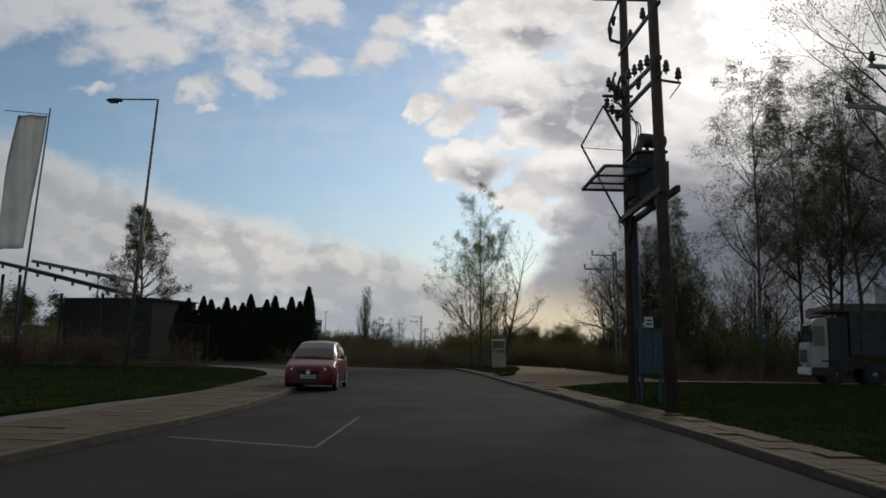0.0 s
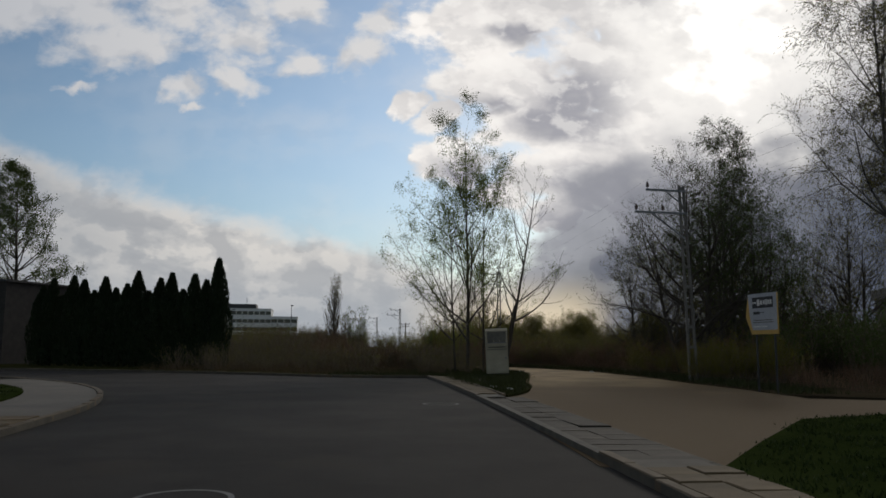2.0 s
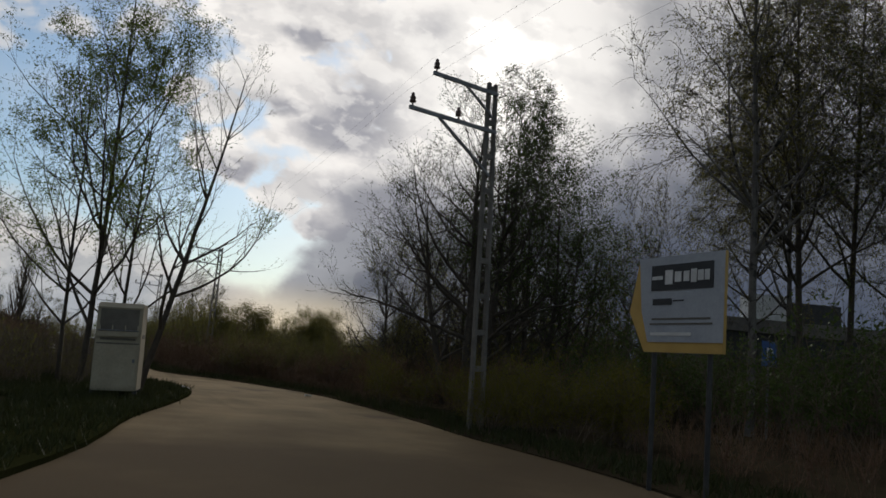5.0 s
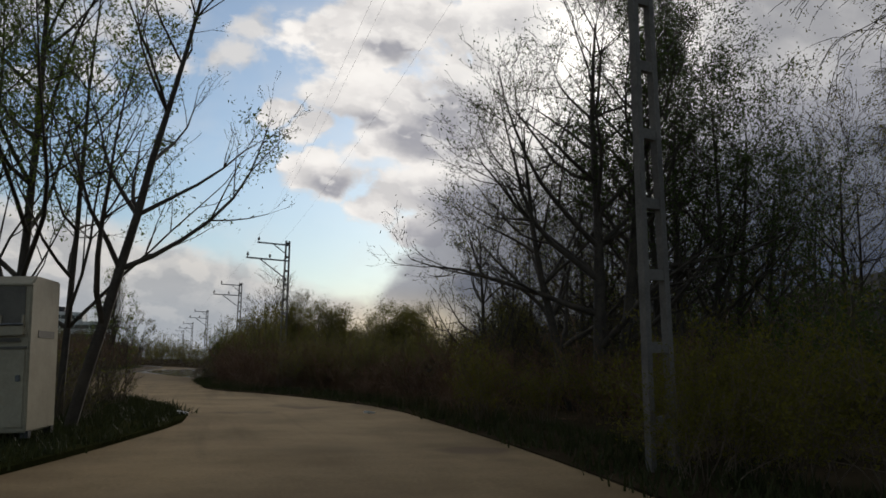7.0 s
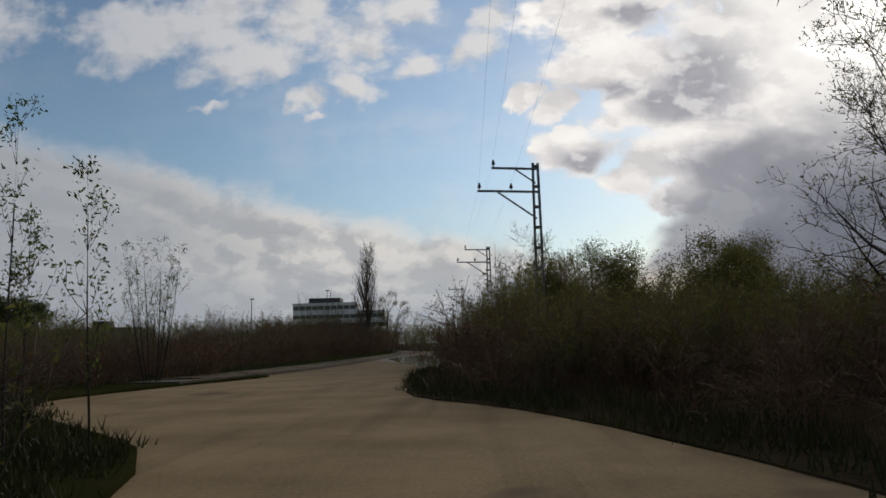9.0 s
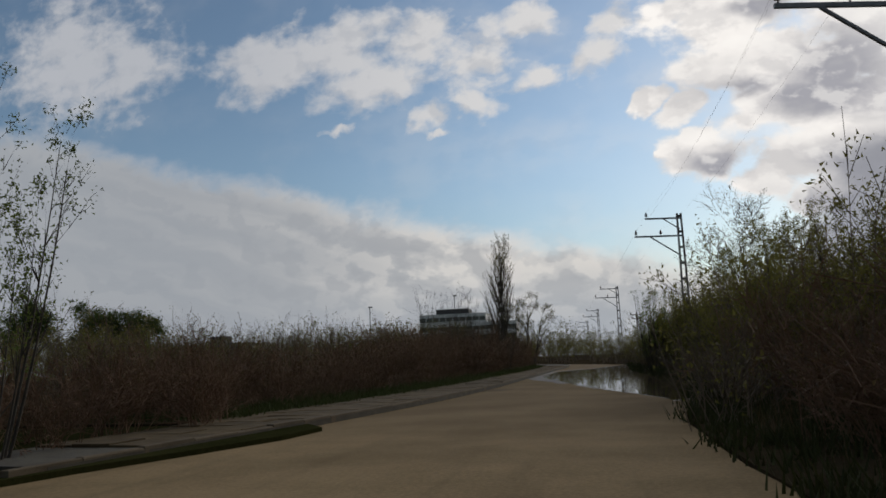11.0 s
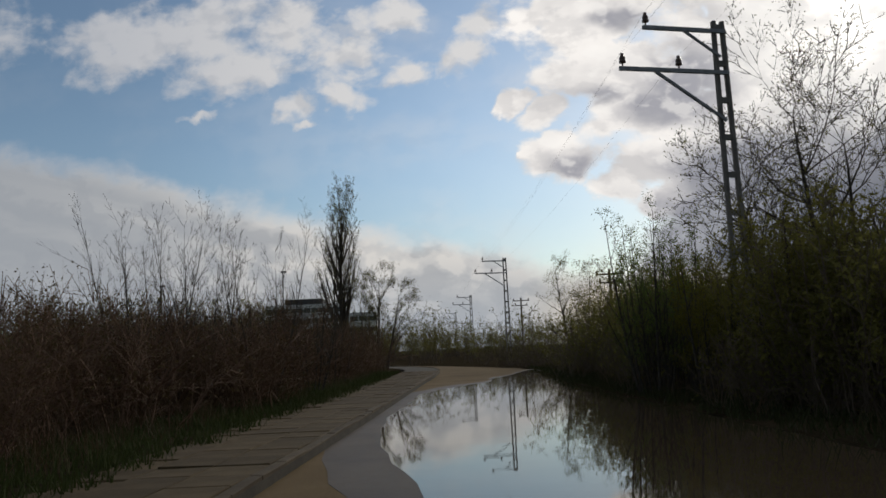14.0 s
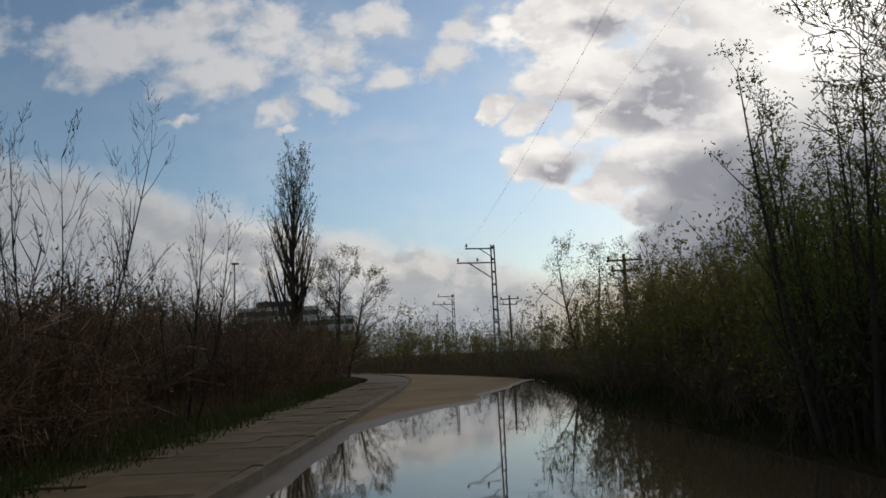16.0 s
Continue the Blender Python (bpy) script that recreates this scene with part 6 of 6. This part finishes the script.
# ---- tipper truck ----
def tipper(x, y, turn):
    e = thing("truck", x, y, 0, turn, "tipper truck with a white cab and dark steel body", "truck")
    bm = bmesh.new()
    side = ((0.05, 0.75), (0.0, 1.35), (0.06, 2.0), (0.30, 3.05), (0.50, 3.16), (0.92, 3.18), (0.98, 3.1), (0.98, 0.75))
    lo = [bm.verts.new((px, -1.22, pz)) for px, pz in side]
    hi = [bm.verts.new((px, 1.22, pz)) for px, pz in side]
    bm.faces.new(lo)
    bm.faces.new(hi[::-1])
    for k in range(len(side)):
        bm.faces.new((lo[k], hi[k], hi[(k + 1) % len(side)], lo[(k + 1) % len(side)]))
    bmesh.ops.recalc_face_normals(bm, faces=bm.faces)
    bmesh.ops.bevel(bm, geom=bm.edges[:], offset=0.06, segments=2, affect="EDGES")
    cab = part("cab", bm, "cab_white", e, "white driver's cab")
    part("cab_rear", box(bmesh.new(), 1.48, 0, 1.95, 0.98, 2.38, 2.4, 0.06), "black", e, "dark rear of the cab")
    part("windscreen", box(bmesh.new(), 0.165, 0, 2.42, 0.05, 2.15, 0.85, 0.0, Euler((0, radians(13), 0)).to_matrix()), "glass", cab)
    for s in (-1, 1):
        part("side_window", box(bmesh.new(), 0.55, s * 1.225, 2.3, 0.55, 0.03, 0.95, 0.01), "glass", cab)
        part("mirror", box(bmesh.new(), 0.10, s * 1.42, 2.3, 0.14, 0.24, 0.62, 0.04), "black", cab)
        part("step", box(bmesh.new(), 0.75, s * 1.18, 0.62, 1.1, 0.2, 0.4, 0.03), "black", cab)
        part("headlight", box(bmesh.new(), 0.03, s * 0.92, 0.86, 0.06, 0.4, 0.2, 0.03), "lamp_glass", cab)
    part("bumper", box(bmesh.new(), 0.02, 0, 0.62, 0.22, 2.45, 0.36, 0.05), "white", e)
    part("grille", box(bmesh.new(), -0.01, 0, 1.35, 0.05, 1.7, 0.6, 0.02), "black", cab)
    part("chassis", box(bmesh.new(), 4.6, 0, 0.92, 8.6, 0.9, 0.3), "iron", e)
    bm = bmesh.new()
    side = ((2.05, 1.45), (2.05, 3.45), (2.55, 3.55), (8.9, 3.35), (8.9, 1.25))
    lo = [bm.verts.new((px, -1.26, pz)) for px, pz in side]
    hi = [bm.verts.new((px, 1.26, pz)) for px, pz in side]
    bm.faces.new(lo)
    bm.faces.new(hi[::-1])
    for k in range(5):
        bm.faces.new((lo[k], hi[k], hi[(k + 1) % 5], lo[(k + 1) % 5]))
    bmesh.ops.recalc_face_normals(bm, faces=bm.faces)
    body = part("tipper_body", bm, "iron", e, "dark grey steel tipper body")
    for k in range(6):
        for s in (-1, 1):
            part("rib", box(bmesh.new(), 2.6 + k * 1.2, s * 1.29, 2.35, 0.12, 0.07, 1.9), "iron", body)
    part("canopy_lip", box(bmesh.new(), 1.5, 0, 3.5, 1.6, 2.4, 0.08), "iron", body)
    for wx in (1.25, 3.15, 6.2, 7.6):
        for s in (-1, 1):
            bm = bmesh.new()
            lathe(bm, ((0.28, -0.16), (0.48, -0.16), (0.52, -0.10), (0.52, 0.10), (0.48, 0.15), (0.30, 0.14)), 28)
            w = part("tyre", bm, "rubber", e, "black truck tyre", True)
            w.matrix_basis = pose(wx, s * 1.05, 0.52, s * -90, 0, 0)
            bm = bmesh.new()
            lathe(bm, ((0.30, -0.02), (0.29, 0.10), (0.14, 0.06), (0.12, 0.16), (0.02, 0.16)), 20)
            part("rim", bm, "steel", w, "", True)
            if wx in (1.25, 6.2):
                bm = bmesh.new()
                wd = 0.62 if wx < 2 else 1.35
                box(bm, wx + (0 if wx < 2 else 0.7), s * 1.08, 1.13, wd * 2, 0.45, 0.06, 0.02)
                part("mudguard", bm, "black", e)
    return e


tipper(20.2, 41.9, -14).scale = (1.0, 1.0, 1.10)

# ---- buildings far off ----
def office(x, y, turn, w, d, storeys, label, ends=0.0):
    e = thing("office_building", x, y, 0, turn, label, "building")
    fh = 3.1
    part("wall", box(bmesh.new(), 0, 0, storeys * fh / 2, w, d, storeys * fh), "render_wall", e)
    for s in range(storeys):
        z = s * fh + 1.75
        n = int(w / 2.2)
        for k in range(n):
            px = -w / 2 + (k + 0.5) * w / n
            f = part("window", box(bmesh.new(), px, -d / 2 - 0.02, z, w / n - 0.22, 0.10, 1.35), "glass", e)
            part("window_frame", box(bmesh.new(), px, -d / 2 - 0.08, z, 0.07, 0.04, 1.35), "iron", f)
        part("sill_band", box(bmesh.new(), 0, -d / 2 - 0.07, s * fh + 0.95, w + 0.1, 0.16, 0.14), "render_wall", e)
    part("parapet", box(bmesh.new(), 0, 0, storeys * fh + 0.2, w + 0.3, d + 0.3, 0.4), "render_wall", e)
    return e


b = office(-69, 330, 8, 22, 16, 5, "pale five-storey office block with bands of dark windows")
part("plant_room", box(bmesh.new(), -0.5, 0, 16.9, 11, 9, 1.7), "iron", b, "dark rooftop plant room")
part("mast", rod(bmesh.new(), (1, 0, 17), (1, 0, 20.5), 0.09, n=6), "iron", b)
office(-52.6, 329, 8, 10, 15, 4, "lower pale wing of the office block")
e = thing("warehouse", -88, 205, 0, 8, "long low grey warehouse beyond the scrub", "building")
part("wall", box(bmesh.new(), 0, 0, 2.7, 34, 12, 5.4), "sheet", e)
part("roof", box(bmesh.new(), 0, 0, 5.5, 34.6, 12.6, 0.35), "concrete", e)
part("vent", box(bmesh.new(), 9, 0, 6.4, 3, 3, 1.5), "iron", e)
e = thing("industrial_hall", 63.5, 93, 0, -14, "dark industrial hall with a pale roof edge behind birches", "building")
part("wall", box(bmesh.new(), 0, 0, 3.3, 30, 14, 6.6), "black", e, "dark metal cladding")
part("roof", box(bmesh.new(), 0, 0, 7.15, 30.6, 14.6, 1.1), "concrete", e, "pale roof edge")
part("roof_unit", box(bmesh.new(), -9.0, -5, 8.8, 3.0, 2.4, 2.2), "white", e)
part("roof_unit", box(bmesh.new(), -5, -5, 8.6, 4.6, 2.2, 1.8), "iron", e)
for x, y, h in ((-25, 179.4, 9.6), (-36, 176, 8.5)):
    e = thing("street_lamp", x, y, 0, 0, "thin distant street lamp above the scrub", "street lamp")
    part("post", rod(bmesh.new(), (0, 0, 0), (0, 0, h), 0.08, 0.05, 8), "iron", e)
    part("lamp_head", box(bmesh.new(), 0.1, 0, h + 0.05, 0.6, 0.3, 0.16, 0.04), "iron", e)
for x, y, h in ((-2.0, 194.8, 6.8), (4.9, 158.7, 6.2)):
    e = thing("telegraph_pole", x, y, 0, 0, "short wooden telegraph pole with two cross-arms", "utility pole")
    part("pole", rod(bmesh.new(), (0, 0, -0.3), (0, 0, h), 0.12, 0.09, 10), "pole", e)
    for z, w in ((h - 0.35, 1.9), (h - 0.9, 1.5)):
        part("cross_arm", box(bmesh.new(), 0, -0.12, z, w, 0.08, 0.1), "pole", e)
        for s in (-1, 1):
            part("insulator", lathe(bmesh.new(), ((0.02, 0.05), (0.06, 0.1), (0.06, 0.2), (0.02, 0.28)), 8, (s * (w / 2 - 0.1), -0.12, z)), "ceramic", e)

# ---- grass, litter and road details ----
rg = random.Random(9)


def inside(poly, x, y):
    c = False
    for (x0, y0), (x1, y1) in zip(poly, poly[1:] + poly[:1]):
        if (y0 > y) != (y1 > y) and x < (x1 - x0) * (y - y0) / (y1 - y0) + x0:
            c = not c
    return c


def filled(poly, n, x0, x1, y0, y1, z, size=(0.7, 1.2)):
    out = []
    while len(out) < n:
        x, y = rg.uniform(x0, x1), rg.uniform(y0, y1)
        if inside(poly, x, y):
            out.append((x, y, z, rg.uniform(*size)))
    return out


blades("grass_tufts", filled(LAWN_R, 6000, 5, 20, 5, 39, 0.09), 0.06, "grass", "short green grass blades on the lawn", 1)
blades("grass_tufts", filled(LAWN_L, 5500, -22, -6.5, 8, 46, 0.14), 0.06, "grass", "short green grass blades on the lawn", 2)
blades("grass_tufts", filled(ISLAND, 3500, -3, 7.2, 43, 80, 0.075), 0.16, "grass_dark", "rough green grass round the clothes box", 3)
blades("grass_tufts", along(pave_l, 88, 150, -1, -0.2, 2.6, 18, rg, (0.4, 1.3), 0.12), 0.20, "verge_grass", "uncut green grass beside the pavement", 4)
blades("dry_grass", along(pave_l, 88, 165, -1, 0.8, 5.0, 5, rg, (0.6, 1.3), 0.12), 0.55, "straw", "tall dry straw in the thicket", 5, each=9, wide=0.006)
blades("grass_tufts", along(track_r, 44, 150, 1, -0.1, 2.0, 11, rg, (0.5, 1.3), 0.05), 0.24, "grass_dark", "rough dark grass along the track edge", 6)
blades("dry_grass", along(track_r, 60, 150, 1, 0.5, 4.0, 4, rg, (0.6, 1.2), 0.08), 0.45, "straw", "dry stalks among the brush", 7, each=9, wide=0.006)
blades("dry_grass", [s for s in filled(ISLAND, 2500, -14, 6, 59, 92, 0.075) if s[0] < 2.6 - max(0, s[1] - 64) * 0.62], 0.45, "straw", "dry grass in the low scrub", 8, each=9, wide=0.006)
for x, y, a in ((3.9, 47.6, 20), (4.3, 46.4, 70), (6.9, 63.9, 10), (10.9, 64.2, 40)):
    bm = bmesh.new()
    box(bm, 0, 0, 0.02, 0.24, 0.15, 0.035, 0.01)
    for v in bm.verts:
        v.co.z += 0.03 * noise.noise(v.co * 9 + Vector((x, y, 0)))
    o = part("litter", bm, "litter")
    o.matrix_basis = pose(x, y, 0.09, 4, 7, a)
    tagged(o, "crumpled piece of white litter on the grass", "litter", "litter by the track")

for x, y, r in ((-0.8, 29.0, 0.42), (1.95, 41.2, 0.40)):
    e = thing("manhole_cover", x, y, 0.0, 0, "round iron manhole cover set in worn asphalt", "manhole cover")
    part("ring", lathe(bmesh.new(), ((r + 0.06, -0.05), (r + 0.06, 0.006), (r, 0.006), (r, -0.05)), 32), "ring", e, "worn pale ring")
    part("lid", lathe(bmesh.new(), ((r - 0.01, -0.05), (r - 0.01, 0.008), (0.02, 0.011)), 32), "asphalt", e, "worn iron lid flush with the road")
# the second, thin strip is a joint crack drawn in the line's pale paint
for a, b, w in (((-4.0, 12.6), (-1.55, 11.6), 0.12), ((-1.55, 11.6), (-1.4, 16.8), 0.05)):
    d = Vector((b[0] - a[0], b[1] - a[1], 0))
    s = Vector((-d.y, d.x, 0)).normalized() * w / 2
    bm = bmesh.new()
    prism(bm, [(a[0] + s.x, a[1] + s.y), (a[0] - s.x, a[1] - s.y), (b[0] - s.x, b[1] - s.y), (b[0] + s.x, b[1] + s.y)], -0.01, 0.004)
    tagged(part("road_marking", bm, "paint_white"), "worn pale line of the bay edge and road joint on asphalt", "road marking", kind="structure")

# ---- kerbs and paving slabs ----
def base_strip(name, line, offset, wide, top, label, y0, y1, mat="joint"):
    pts = [p for p in line if y0 - 1 <= p.y <= y1 + 1]
    a, b = [], []
    for i, p in enumerate(pts):
        d = (pts[min(i + 1, len(pts) - 1)] - pts[max(i - 1, 0)]).normalized()
        s = Vector((d.y, -d.x, 0))
        a.append(p + s * offset)
        b.append(p + s * (offset + wide))
    return flat(name, b + a[::-1], -0.25, top, mat, label, "pavement")


kr = base_strip("kerb_right", right_line, 0.0, 0.15, 0.10, "pale concrete kerb stones along the road", -8, 57)
pieces("kerb_stone", kr, "kerb", right_line, 0.0, 0.15, 1.0, 0.12, 0.3, -8, 31.0)
pieces("kerb_stone", kr, "kerb", right_line, 0.0, 0.15, 1.0, 0.035, 0.2, 31.0, 43.2)
pieces("kerb_stone", kr, "kerb", right_line, 0.0, 0.15, 1.0, 0.12, 0.3, 43.3, 57.2)
pr = base_strip("pavement_right", right_line, 0.16, 0.95, 0.085, "narrow pavement of worn concrete slabs", -8, 30)
pieces("slab", pr, "slab", right_line, 0.16, 0.95, 0.48, 0.115, 0.07, 2, 30.0, across=2, jitter=0.010)
pe = base_strip("pavement_entry", right_line, 0.16, 1.25, 0.016, "dark worn apron of sunken slabs where the track leaves the road", 31.2, 42.6, "slab_plain")
pieces("slab", pe, "slab_dark", right_line, 0.18, 1.20, 0.62, 0.028, 0.06, 30.4, 43.2, across=2, jitter=0.006)
pi = base_strip("pavement_island", right_line, 0.16, 0.62, 0.07, "short strip of concrete slabs beside the kerb", 43.6, 56.8)
pieces("slab", pi, "slab", right_line, 0.16, 0.62, 0.9, 0.11, 0.07, 43.8, 56.8, across=1, jitter=0.006)
pieces("edging_stone", pi, "kerb", right_line, 0.80, 0.07, 1.0, 0.13, 0.2, 43.8, 56.8)
kl = base_strip("kerb_left", left_line, -0.15, 0.15, 0.11, "pale concrete kerb stones along the road", 2, 58)
pieces("kerb_stone", kl, "kerb", left_line, -0.15, 0.15, 1.0, 0.13, 0.3, 2, 58)
pl = base_strip("pavement_left", left_line, -3.2, 3.04, 0.10, "sandy slab pavement in front of the lawn", -8, 52, "slab_plain")
pieces("slab", pl, "slab", left_line, -2.4, 2.22, 0.75, 0.125, 0.06, 5, 36, across=3, jitter=0.007)
kf = base_strip("kerb_far", far_line, 0.0, 0.15, 0.10, "pale kerb across the end of the road", 50, 120)
pieces("kerb_stone", kf, "kerb", far_line, 0.0, 0.15, 1.0, 0.12, 0.3, 50, 100)
side_line = [p for p in track_l if p.y > 86]
ks = base_strip("kerb_track", side_line, -0.15, 0.15, 0.11, "worn concrete kerb beside the puddle", 86, 175)
pieces("kerb_stone", ks, "kerb", side_line, -0.15, 0.15, 1.0, 0.15, 0.35, 86, 172, jitter=0.008)
ps = base_strip("pavement_track", side_line, -2.15, 1.99, 0.115, "long pavement of uneven concrete slabs", 86, 175)
pieces("slab", ps, "slab", side_line, -2.12, 1.96, 0.70, 0.15, 0.07, 88, 150, across=3, jitter=0.007)
